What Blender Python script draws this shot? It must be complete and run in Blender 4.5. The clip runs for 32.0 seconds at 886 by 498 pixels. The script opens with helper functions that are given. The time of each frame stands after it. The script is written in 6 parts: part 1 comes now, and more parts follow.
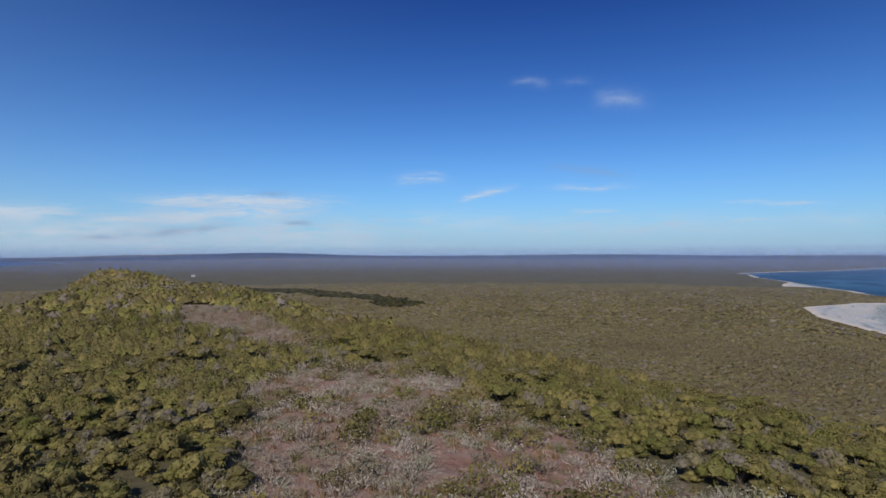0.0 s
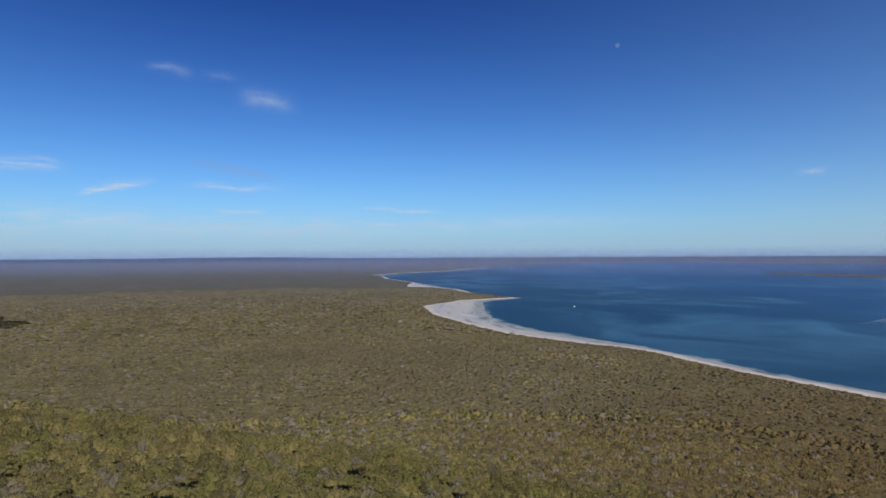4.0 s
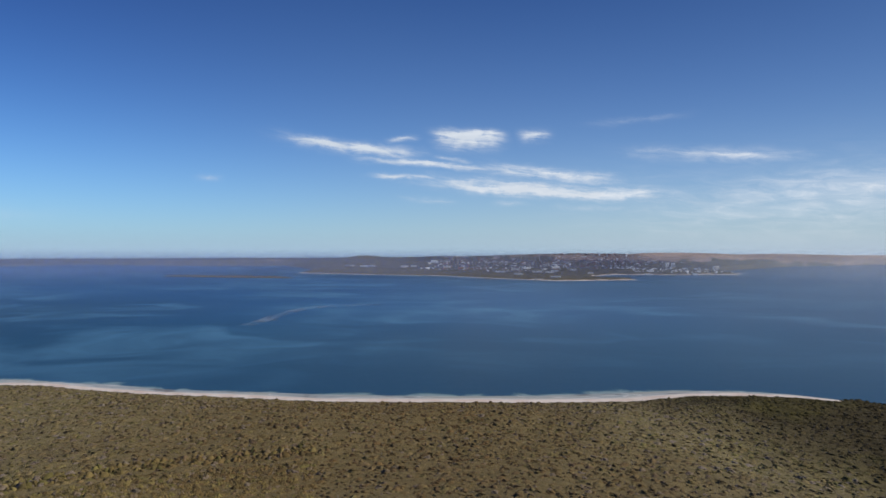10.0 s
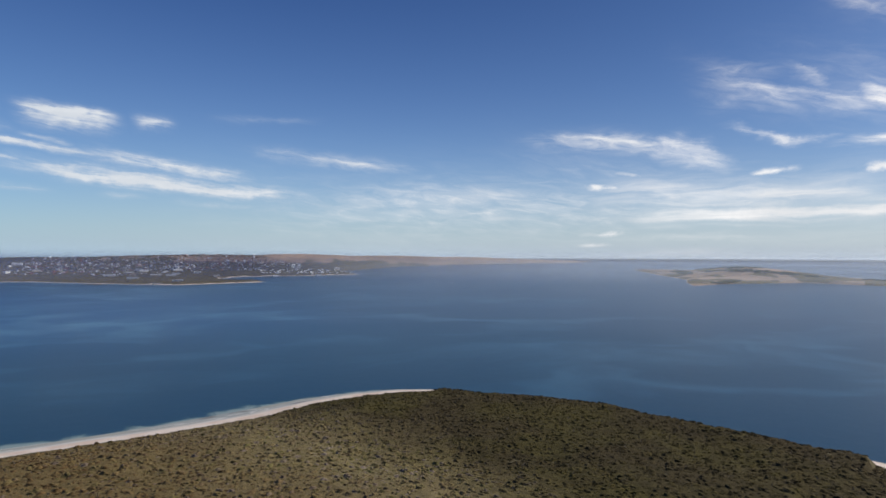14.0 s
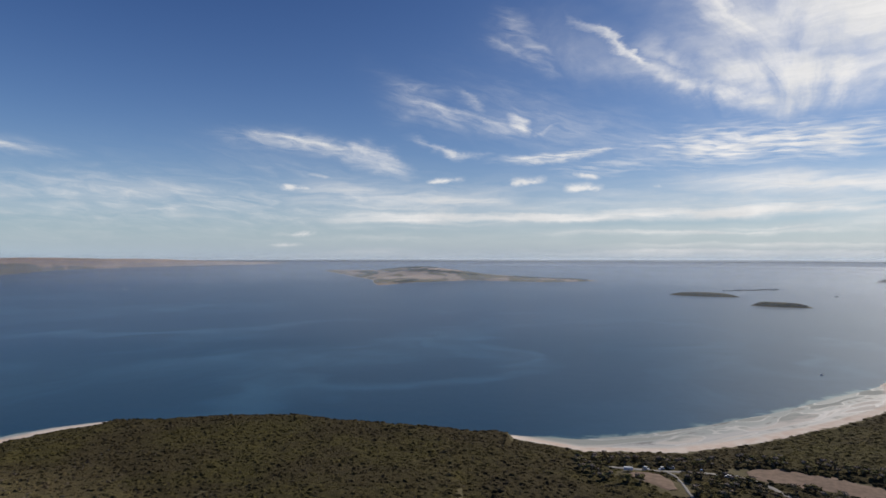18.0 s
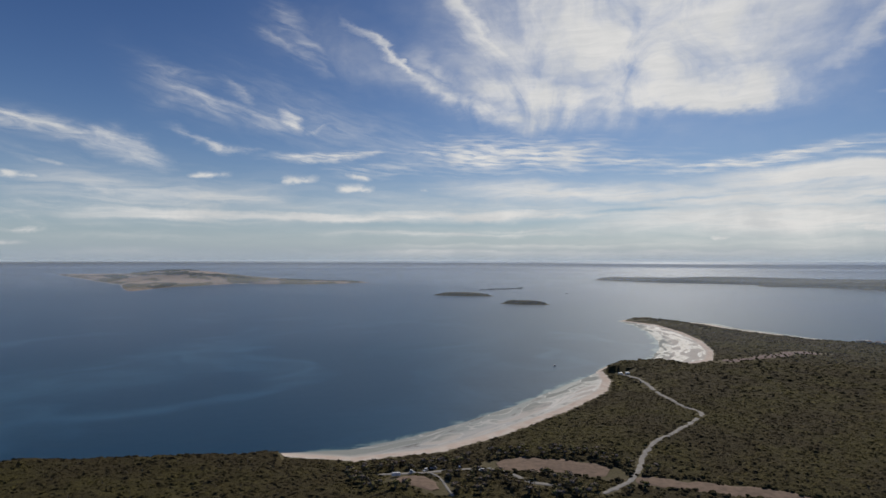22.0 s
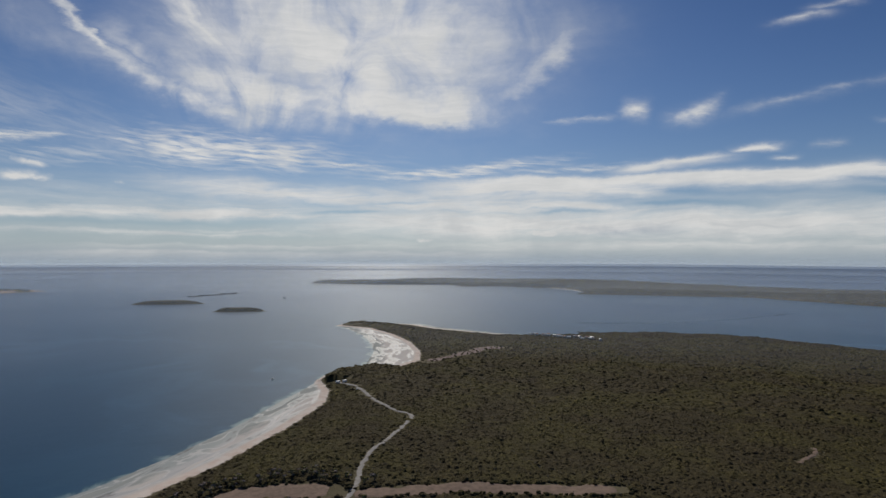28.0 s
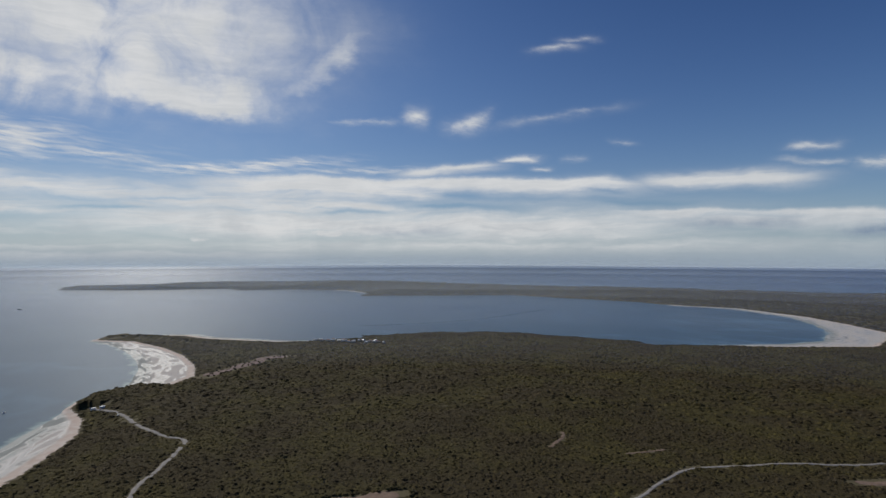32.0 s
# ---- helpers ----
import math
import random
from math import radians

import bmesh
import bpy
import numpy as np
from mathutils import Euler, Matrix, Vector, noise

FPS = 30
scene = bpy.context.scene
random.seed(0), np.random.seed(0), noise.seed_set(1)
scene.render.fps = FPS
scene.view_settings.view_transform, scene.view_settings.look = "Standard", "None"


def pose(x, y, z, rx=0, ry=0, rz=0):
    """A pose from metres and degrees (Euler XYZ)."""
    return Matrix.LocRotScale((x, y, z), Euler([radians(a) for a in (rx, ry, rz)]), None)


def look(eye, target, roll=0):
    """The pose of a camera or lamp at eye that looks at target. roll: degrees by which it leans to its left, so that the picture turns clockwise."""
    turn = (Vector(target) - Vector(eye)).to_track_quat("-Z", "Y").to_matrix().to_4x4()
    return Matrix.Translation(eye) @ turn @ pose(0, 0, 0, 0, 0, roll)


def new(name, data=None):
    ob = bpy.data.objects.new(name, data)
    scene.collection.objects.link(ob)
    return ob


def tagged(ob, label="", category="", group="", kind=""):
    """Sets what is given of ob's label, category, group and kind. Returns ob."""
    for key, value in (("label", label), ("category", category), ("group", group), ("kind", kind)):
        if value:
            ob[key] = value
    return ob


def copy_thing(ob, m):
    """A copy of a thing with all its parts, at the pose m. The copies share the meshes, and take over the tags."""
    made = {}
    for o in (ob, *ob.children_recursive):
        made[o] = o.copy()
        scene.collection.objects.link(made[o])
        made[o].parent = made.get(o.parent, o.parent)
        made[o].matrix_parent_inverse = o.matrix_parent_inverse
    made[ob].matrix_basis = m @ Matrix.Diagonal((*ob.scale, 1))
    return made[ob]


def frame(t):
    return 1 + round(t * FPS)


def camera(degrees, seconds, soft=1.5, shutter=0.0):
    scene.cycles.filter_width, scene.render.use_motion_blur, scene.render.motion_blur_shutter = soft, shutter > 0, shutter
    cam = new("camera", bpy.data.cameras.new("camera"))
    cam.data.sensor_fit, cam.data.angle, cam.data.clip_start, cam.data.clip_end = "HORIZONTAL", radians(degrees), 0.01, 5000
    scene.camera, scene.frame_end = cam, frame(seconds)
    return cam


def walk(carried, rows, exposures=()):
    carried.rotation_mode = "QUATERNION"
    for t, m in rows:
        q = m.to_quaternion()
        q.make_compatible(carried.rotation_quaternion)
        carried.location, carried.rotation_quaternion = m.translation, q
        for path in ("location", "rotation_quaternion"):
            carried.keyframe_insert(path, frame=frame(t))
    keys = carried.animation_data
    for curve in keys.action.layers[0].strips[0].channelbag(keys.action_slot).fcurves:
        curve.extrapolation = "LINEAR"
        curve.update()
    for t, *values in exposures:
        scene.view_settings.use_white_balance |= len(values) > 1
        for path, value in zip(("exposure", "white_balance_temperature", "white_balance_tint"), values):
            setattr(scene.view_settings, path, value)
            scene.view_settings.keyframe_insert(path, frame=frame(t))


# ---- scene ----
cam = camera(73.46, 32.0)
ROWS = [  # seconds; x, y, z in metres; heading, pitch and roll in degrees
    (0, 0.00, 0.00, 92.46, 0.00, 0.42, -0.11),
    (0.5, 0.01, -0.23, 93.59, -2.88, 0.45, -0.10),
    (1, 0.05, -0.31, 94.72, -6.63, 0.47, -0.09),
    (1.5, -0.01, -0.17, 95.79, -11.34, 0.50, -0.06),
    (2, -0.03, -0.13, 96.91, -15.86, 0.52, -0.07),
    (3, -0.03, -0.41, 99.39, -24.65, 0.55, -0.13),
    (3.5, -0.51, -0.92, 100.89, -28.91, 0.53, -0.14),
    (5.5, -1.55, -2.58, 106.63, -46.07, 0.47, 0.01),
    (6, -1.84, -2.63, 107.93, -50.52, 0.46, 0.06),
    (7, -1.52, -2.68, 110.90, -59.48, 0.48, 0.11),
    (8, -1.82, -2.83, 114.23, -68.69, 0.46, 0.13),
    (9, -2.85, -3.34, 118.15, -77.71, 0.45, 0.20),
    (10, -2.79, -3.18, 121.86, -86.67, 0.45, 0.16),
    (11, -2.32, -3.23, 125.21, -95.51, 0.45, 0.19),
    (12, -2.49, -3.12, 128.71, -104.22, 0.48, 0.16),
    (13, -2.45, -3.02, 132.14, -112.84, 0.56, 0.36),
    (14, -3.44, -2.26, 136.09, -121.49, 0.55, 0.40),
    (14.5, -4.17, -1.71, 138.23, -125.49, 0.55, 0.44),
    (16.5, -6.94, 0.79, 144.85, -140.03, 0.60, 0.34),
    (17, -6.83, 1.02, 146.26, -143.49, 0.63, 0.28),
    (18, -7.41, 1.54, 148.05, -150.50, 0.69, 0.30),
    (19, -7.83, 2.50, 150.72, -156.66, 0.73, 0.32),
    (20, -8.27, 4.58, 154.11, -162.22, 0.76, 0.31),
    (21, -8.72, 6.26, 157.11, -167.55, 0.77, 0.29),
    (22, -8.55, 6.60, 159.90, -172.23, 0.82, 0.34),
    (23, -8.13, 5.68, 162.04, -176.82, 0.88, 0.45),
    (24, -7.65, 3.97, 164.20, -181.25, 0.93, 0.37),
    (24.5, -7.46, 3.02, 165.19, -183.41, 0.97, 0.30),
    (26.5, -6.89, 0.93, 169.62, -192.12, 1.04, 0.30),
    (27, -6.56, 1.46, 171.01, -194.35, 1.05, 0.33),
    (28, -5.66, 3.25, 173.95, -199.04, 1.05, 0.29),
    (29, -5.48, 4.43, 176.64, -203.99, 1.07, 0.22),
    (30, -5.42, 4.57, 179.20, -208.89, 1.10, 0.18),
    (31, -4.67, 5.18, 182.17, -214.11, 1.11, 0.11),
    (32, -3.12, 6.26, 185.10, -219.60, 1.13, 0.06),
]
walk(cam, [(t, pose(x, y, z, 90 + pitch, 0, yaw) @ pose(0, 0, 0, 0, 0, roll)) for t, x, y, z, yaw, pitch, roll in ROWS],
     exposures=[(0.0, 0.08, 6250, 10), (8.0, 0.12, 6350, 10), (12.0, 0.22, 6700, 11), (16.0, 0.10, 6800, 11), (20.0, -0.19, 6850, 10), (26.0, -0.36, 6850, 9), (32.0, -0.38, 6600, 9)])

# ---- sky, sun ----
SUN_YAW, SUN_EL = -193.0, 36.0
sun_way = Vector((-math.sin(radians(SUN_YAW)) * math.cos(radians(SUN_EL)), math.cos(radians(SUN_YAW)) * math.cos(radians(SUN_EL)), math.sin(radians(SUN_EL))))
sun = new("sun", bpy.data.lights.new("sun", "SUN"))
sun.data.energy, sun.data.angle, sun.data.color = 3.0, radians(0.53), (1.0, 0.95, 0.87)
sun.matrix_world = look(sun_way * 1000, (0, 0, 0))


class Nodes:
    """Short hand for node trees."""

    def __init__(self, tree):
        self.tree = tree
        tree.nodes.clear()

    def add(self, kind, inputs=None, **attrs):
        node = self.tree.nodes.new(kind)
        for key, value in attrs.items():
            setattr(node, key, value)
        for key, value in (inputs or {}).items():
            if isinstance(value, bpy.types.NodeSocket):
                self.tree.links.new(value, node.inputs[key])
            else:
                node.inputs[key].default_value = value
        return node

    def math(self, op, a, b=0.0, c=0.0, clamp=False):
        return self.add("ShaderNodeMath", {0: a, 1: b, 2: c}, operation=op, use_clamp=clamp).outputs[0]

    def span(self, value, low, high, out_low=0.0, out_high=1.0, smooth=True):
        return self.add("ShaderNodeMapRange", {0: value, 1: low, 2: high, 3: out_low, 4: out_high},
                        interpolation_type="SMOOTHSTEP" if smooth else "LINEAR").outputs[0]

    def mix(self, factor, a, b, blend="MIX"):
        node = self.add("ShaderNodeMix", data_type="RGBA", blend_type=blend)
        for key, value in ((0, factor), (6, a), (7, b)):
            if isinstance(value, bpy.types.NodeSocket):
                self.tree.links.new(value, node.inputs[key])
            else:
                node.inputs[key].default_value = value if key == 0 else (*value[:3], 1)
        return node.outputs[2]

    def noise(self, vector, scale, detail=4.0, rough=0.55, warp=0.0):
        return self.add("ShaderNodeTexNoise", {"Vector": vector, "Scale": scale, "Detail": detail, "Roughness": rough, "Distortion": warp}).outputs[0]

    def scaled(self, vector, x, y, z):
        return self.add("ShaderNodeVectorMath", {0: vector, 1: (x, y, z)}, operation="MULTIPLY").outputs[0]

    def attr(self, name):
        return self.add("ShaderNodeAttribute", attribute_name=name).outputs["Fac"]


# clouds as they stand: heading and height of the middle, half length, rise to the right, bow, depth above and below (degrees), strength
CLOUDS_NORTH = [
    (18.9, 4.69, 8.94, -0.1, 0, 0.66, 1.01, 0.8), (21.9, 3.38, 10.41, 2.9, 0, 0.71, 0.91, 0.85), (35.7, 3.18, 5.02, 5.4, 0, 0.81, 1.12, 0.7),
    (33.3, 1.75, 9.88, 0.8, 0, 0.71, 0.81, 0.75), (22.5, 1.69, 23.39, 0.4, 0, 2.03, 1.78, 0.62), (2.1, 7.01, 2.46, 3.3, 0.15, 0.46, 0.41, 0.62),
    (-4.1, 5.64, 2.5, 12.6, 0, 0.41, 0.36, 0.62), (-14.1, 6.08, 4.61, -0, 0, 0.36, 0.3, 0.42), (-14.1, 3.94, 2.44, -0.5, 0, 0.3, 0.25, 0.6),
    (-29.3, 4.25, 4.66, -3.7, 0, 0.25, 0.2, 0.48), (-23.9, 3, 7.68, -1.1, 0, 0.36, 0.3, 0.42), (-11.1, 2.51, 23.16, -0.9, 0, 1.52, 1.52, 0.42)]
CLOUDS_NORTH_HIGH = [
    (-16.8, 13.99, 2.27, -7.9, 0, 0.71, 0.81, 0.36), (-8.5, 15.81, 1.87, -2.3, 0, 0.46, 0.41, 0.27), (-12.7, 15.67, 1.82, -2.7, 0, 0.46, 0.36, 0.2),
    (-28.8, 4.31, 3.54, -2.9, 0, 0.25, 0.2, 0.4), (-37.2, 2.94, 14.8, 0.4, 0, 0.91, 0.91, 0.34)]
CLOUDS_WEST = [
    (-78, 10.32, 5.84, -6, -0.15, 0.41, 0.66, 0.95), (-82.7, 10.95, 1.62, 8.2, 0, 0.25, 0.3, 0.5), (-89.1, 11.46, 2.87, -3.6, 0, 0.41, 1.12, 1.25),
    (-88.7, 10.68, 1.58, -1.3, 0, 0.51, 0.66, 0.9), (-95.3, 11.26, 1.41, -0.6, 0, 0.46, 0.46, 0.75), (-83.2, 7.23, 3.35, -3.4, 0, 0.3, 0.3, 0.7),
    (-85.2, 8.46, 6.22, -5.3, 0.15, 0.3, 0.3, 0.8), (-96.4, 6, 10.99, -4.5, -0.1, 0.71, 0.56, 1), (-96.9, 7.5, 6.1, -6.6, 0, 0.61, 0.71, 0.75),
    (-87.6, 8.97, 1.93, -8.8, 0, 0.3, 0.25, 0.45)]
CLOUDS_WEST_FAINT = [
    (-127.4, 4.06, 26.58, 0.7, 0, 3.55, 3.04, 0.36), (-65.1, 6.82, 1.21, 1.2, 0, 0.3, 0.3, 0.3), (-85.4, 5.14, 2.44, -4.4, 0, 0.25, 0.25, 0.36),
    (-93.3, 4.86, 1.64, -5.7, 0, 0.36, 0.3, 0.32), (-100.8, 4.27, 3.97, -2.1, 0, 0.51, 0.41, 0.28), (-105.1, 12.21, 3.98, 2, 0, 0.25, 0.3, 0.24),
    (-111.4, 8.75, 7.65, -4.5, 0, 0.56, 0.66, 0.45), (-107.8, 9.08, 3.93, -2.7, 0, 0.46, 0.51, 0.3), (-121.1, 5.2, 12.86, 0.8, 0, 2.03, 1.83, 0.42),
    (-124.6, 3.74, 9.84, 2.9, 0, 1.12, 1.12, 0.42), (-138.8, 9.43, 8.43, -10.6, 1.01, 0.71, 1.32, 0.56), (-148.4, 15.7, 3.63, -7, 0, 0.81, 0.71, 0.26)]
CLOUDS_SOUTHWEST = [
    (-147.9, 5.17, 20.5, 1.6, 0, 2.54, 3.04, 0.34), (-145.2, 5.17, 11.71, -1.8, 0, 2.33, 2.03, 0.55), (-147.3, 3.34, 9.61, -0.8, 0, 1.22, 1.12, 0.75),
    (-122.2, 5.26, 10.58, 1.5, 0, 1.52, 1.52, 0.4), (-127.3, 3.52, 2.88, 2.8, 0, 0.71, 0.51, 0.5), (-145.3, 5.53, 11.48, 0.5, 0, 1.01, 1.01, 0.55),
    (-155.9, 3.67, 18.51, -0.5, 0, 0.76, 0.51, 0.95), (-176.9, 4.02, 14.75, 0.1, 0, 0.71, 1.01, 0.95), (-173.7, 2.26, 17.94, -0.1, 0, 0.46, 0.41, 0.62),
    (-146.1, 1.67, 10.72, -0.1, 0, 0.51, 0.61, 0.4)]
CLOUDS_PUFFS = [
    (-136.6, 6.4, 1.66, -7.2, 0, 0.3, 0.36, 0.9), (-138.9, 7.49, 1.8, -12.6, 0, 0.3, 0.41, 0.45), (-150.8, 7.28, 1.81, 6.2, 0, 0.3, 0.25, 0.95),
    (-158.1, 6.91, 2.05, 5.4, 0, 0.46, 0.3, 0.95), (-164, 7.57, 1.53, -6.4, 0, 0.3, 0.3, 0.75), (-163.8, 6.34, 2.07, 0.3, 0, 0.56, 0.36, 0.9),
    (-169.9, 6.39, 0.83, -1.9, 0, 0.3, 0.25, 0.55), (-136.7, 2.03, 1.95, 0.8, 0, 0.36, 0.25, 0.85), (-135.9, 1.07, 1.63, 0.6, 0, 0.2, 0.2, 0.6),
    (-208.5, 2.52, 2.44, 1.9, 0, 0.86, 0.41, 0.95), (-197.4, 1.88, 1, 2, 0, 0.41, 0.2, 0.85), (-195.5, 2.63, 0.56, -0.3, 0, 0.36, 0.2, 0.6)]
CLOUDS_CURLS = [
    (-152.5, 14.09, 7.55, -17.3, -0.91, 0.81, 1.42, 0.42), (-153.5, 14.55, 1.94, -45, 0, 0.41, 0.91, 0.36), (-157.9, 12.58, 1.6, -27.1, 0, 0.61, 0.81, 0.62),
    (-165.2, 11.14, 14.62, -17.6, 0, 3.04, 3.55, 0.26), (-137.9, 7.74, 10.61, -7.6, 0, 2.54, 2.03, 0.2), (-151.7, 10.21, 4.01, -9.4, -0.25, 0.3, 0.41, 0.5),
    (-161.7, 9.39, 5.52, 4.4, -0.2, 0.41, 0.46, 0.55), (-160.5, 12.04, 1.7, 20.6, 0, 0.41, 0.41, 0.35), (-158.9, 20.06, 4.18, -31.8, 0, 1.32, 1.52, 0.3),
    (-158.3, 18.87, 4.14, -24.6, 0, 0.91, 1.12, 0.32), (-151.4, 13.59, 6.48, -11, -0.71, 1.01, 1.52, 0.3), (-143.6, 8.83, 3.74, -19.5, 1.12, 0.71, 1.42, 0.56)]
CLOUDS_FAN = [
    (-167, 18.86, 4.98, -33.6, 0.2, 0.46, 0.71, 0.8), (-175, 15.14, 7.54, -21.3, -0.71, 1.32, 1.32, 0.8), (-189.3, 19.53, 18.16, -1.6, 0, 10.14, 6.09, 0.82),
    (-184.1, 15.15, 12.93, -4.3, -0.61, 2.79, 2.28, 0.85), (-194.7, 14.26, 9.36, -2.2, -0.41, 3.8, 1.22, 1.1), (-207.6, 17.82, 6.95, 34.9, -0.71, 1.72, 1.32, 0.48),
    (-176, 21.24, 6.19, -51.5, 0, 1.52, 2.54, 0.75), (-189.4, 18.6, 8.83, -14.8, 0, 6.09, 4.56, 1), (-198.8, 24.76, 6.41, 21.4, 0, 2.03, 3.04, 0.5),
    (-172.3, 17.25, 6.11, -28.7, 0, 2.03, 1.01, 0.5), (-188.1, 35.43, 19.35, -3.2, 0, 13.19, 10.14, 0.7), (-172.6, 15.42, 15.38, -13.9, 0, 4.56, 2.03, 0.36),
    (-204.2, 19.28, 11.51, 8.1, 0, 4.56, 3.04, 0.34)]
CLOUDS_RIPPLES = [
    (-179, 9.34, 18.97, -3.1, 0, 2.03, 2.03, 0.3), (-179.1, 9.79, 10, -1.1, 0, 1.62, 1.83, 0.72), (-189.9, 8.71, 5.07, -3.3, 0, 0.71, 0.71, 0.5),
    (-200.5, 8.88, 9.77, 4.6, -0.3, 0.46, 1.12, 0.62), (-161.4, 9.51, 5.92, 4.7, 0, 0.46, 0.46, 0.6), (-166.2, 8.41, 6.11, 5, 0, 0.81, 1.01, 0.35),
    (-211.5, 8.66, 6.3, 3.8, 0, 0.3, 0.41, 0.5)]
CLOUDS_SOUTH = [
    (-178.8, 4.17, 43.53, 0.9, 0, 3.04, 3.04, 0.5), (-149.1, 5.39, 11.06, -0.2, 0, 1.42, 1.12, 0.62), (-151.1, 3.54, 13, 1.6, 0, 0.61, 0.46, 0.95),
    (-175.6, 4.1, 12.5, 1.7, 0, 0.56, 0.41, 1), (-186.5, 6.05, 16.33, -1.6, 0, 1.32, 1.42, 0.8), (-204.1, 3.13, 18.22, -0.5, 0, 1.32, 1.32, 0.95),
    (-178.6, 2.56, 6.24, 1.2, 0, 0.36, 0.36, 0.6), (-145.9, 0.1, 10.58, 0.8, 0, 0.61, 1.01, 0.5), (-184.1, 0.48, 27.56, 0.2, 0, 0.36, 1.32, 0.75),
    (-209.2, 7.06, 13.21, 1.7, 0.15, 0.46, 1.72, 1.2), (-204.9, 5.12, 17.42, -0.8, 0, 1.12, 1.52, 0.9)]
CLOUDS_EAST = [
    (-212.3, 7.38, 16.13, 0.9, 0.2, 0.46, 1.22, 1.25), (-220.1, 8.88, 5.05, 4.4, 0, 0.36, 0.61, 1), (-226.8, 9.67, 1.98, -0.2, 0.1, 0.36, 0.25, 0.95),
    (-229, 8.8, 1.17, -2.6, 0, 0.25, 0.2, 0.6), (-228.4, 7.42, 10.69, -1.7, 0, 0.51, 1.12, 1.15), (-213.6, 3.32, 34.42, -0.5, 0, 2.13, 1.83, 1),
    (-188.2, 1.23, 27.38, 0.5, 0, 0.25, 0.61, 0.55), (-244.7, 7.08, 7.33, -1.3, 0.15, 0.66, 0.76, 1.1), (-249.8, 4.11, 16.54, -1.7, 0, 0.36, 1.72, 1),
    (-222.9, 1.45, 43.42, -0.1, 0, 1.01, 1.22, 0.62)]
CLOUDS_EAST_HIGH = [
    (-217, 13.48, 1.27, -2.8, 0, 0.86, 0.76, 0.72), (-222, 13.42, 2.33, 12, -0.15, 0.56, 0.86, 0.66), (-212, 13.03, 3.89, -1.6, 0, 0.25, 0.3, 0.42),
    (-230.4, 13.49, 6.48, 6.5, 0, 0.36, 0.51, 0.34), (-230.1, 19.53, 2.52, 2.2, 0.15, 0.3, 0.41, 0.44), (-232.4, 20.08, 1.96, -2.1, 0, 0.3, 0.25, 0.4),
    (-236.4, 10.72, 1.26, -5.4, 0, 0.25, 0.2, 0.35), (-251.6, 9.44, 1.77, -2.8, 0, 0.36, 0.3, 0.7), (-251.6, 8.08, 2.77, -7.7, 0, 0.36, 0.3, 0.55),
    (-256.5, 7.58, 2.36, -1.4, 0, 0.41, 0.46, 0.8), (-267.8, 5.4, 7.2, -10.1, 0, 1.01, 2.03, 0.6), (-231.9, 9.45, 1.29, -5.7, 0, 0.36, 0.3, 0.35)]
CLOUDS_GAPS = [
    (-221.2, 6.2, 1.99, -2.4, 0, 0.25, 0.25, 0.9), (-221.6, 5.19, 5.44, -2.8, 0, 0.25, 0.25, 0.95), (-211.2, 4.7, 3.62, 1.3, 0, 0.2, 0.2, 0.8),
    (-235.2, 6.45, 1.4, -4.6, 0, 0.2, 0.2, 0.7), (-238.5, 5.3, 4.07, -2.7, 0, 0.3, 0.25, 0.95), (-172.7, 3.15, 15.35, 1.3, 0, 0.41, 0.36, 0.75),
    (-189.6, 4.49, 3.74, 3.4, 0, 0.2, 0.2, 0.75), (-147.6, 2.87, 9.17, -0.2, 0, 0.3, 0.3, 0.6), (-148, 2.37, 9.88, 2.3, 0, 0.46, 0.46, 0.45),
    (-200, 11.62, 8.17, -6.3, 0, 0.71, 0.81, 0.5)]
CLOUDS_SHADED = [
    (23.1, 2.06, 3.1, 4.9, 0, 0.36, 0.3, 0.75), (13.9, 2.89, 1.28, -0.6, 0, 0.25, 0.2, 0.6), (29.7, 1.49, 2, 5.5, 0, 0.25, 0.25, 0.6),
    (16.3, 5.52, 1.43, 2.5, 0, 0.25, 0.25, 0.45), (-13.9, 7.67, 3.39, -10.4, 0, 0.36, 0.36, 0.28), (-256.2, 2.45, 2.64, 2.5, 0, 0.51, 0.46, 0.85),
    (-246, 3.27, 4.8, 0.2, 0, 0.61, 0.51, 0.4), (-216.6, 2.78, 3.8, -0.2, 0, 0.51, 0.51, 0.3)]
world = bpy.data.worlds.new("sky")
scene.world = world
world.use_nodes = True
k = Nodes(world.node_tree)
way = k.add("ShaderNodeTexCoord").outputs["Generated"]
sky = k.add("ShaderNodeTexSky", {"Vector": k.add("ShaderNodeVectorMath", {0: way, 1: (-1.0, -1.0, 0.012)}, operation="MAXIMUM").outputs[0]}, sky_type="NISHITA", sun_disc=False, sun_elevation=radians(SUN_EL), sun_rotation=radians(-SUN_YAW),
            altitude=100.0, air_density=1.0, dust_density=0.6, ozone_density=2.0).outputs[0]
wx, wy, wz = k.add("ShaderNodeSeparateXYZ", {0: way}).outputs
el = k.math("MULTIPLY", k.math("ARCSINE", wz), 180 / math.pi)
az = k.math("MULTIPLY", k.math("ARCTAN2", wx, wy), 180 / math.pi)
# every cloud edge is frayed by the same wind
fray = k.add("ShaderNodeTexNoise", {"Vector": k.scaled(way, 1.0, 1.0, 2.2), "Scale": 9.0, "Detail": 5.0, "Roughness": 0.6}).outputs[1]
fray = k.add("ShaderNodeVectorMath", {0: fray, 1: (0.5, 0.5, 0.5)}, operation="SUBTRACT").outputs[0]
fray = k.add("ShaderNodeSeparateXYZ", {0: fray}).outputs


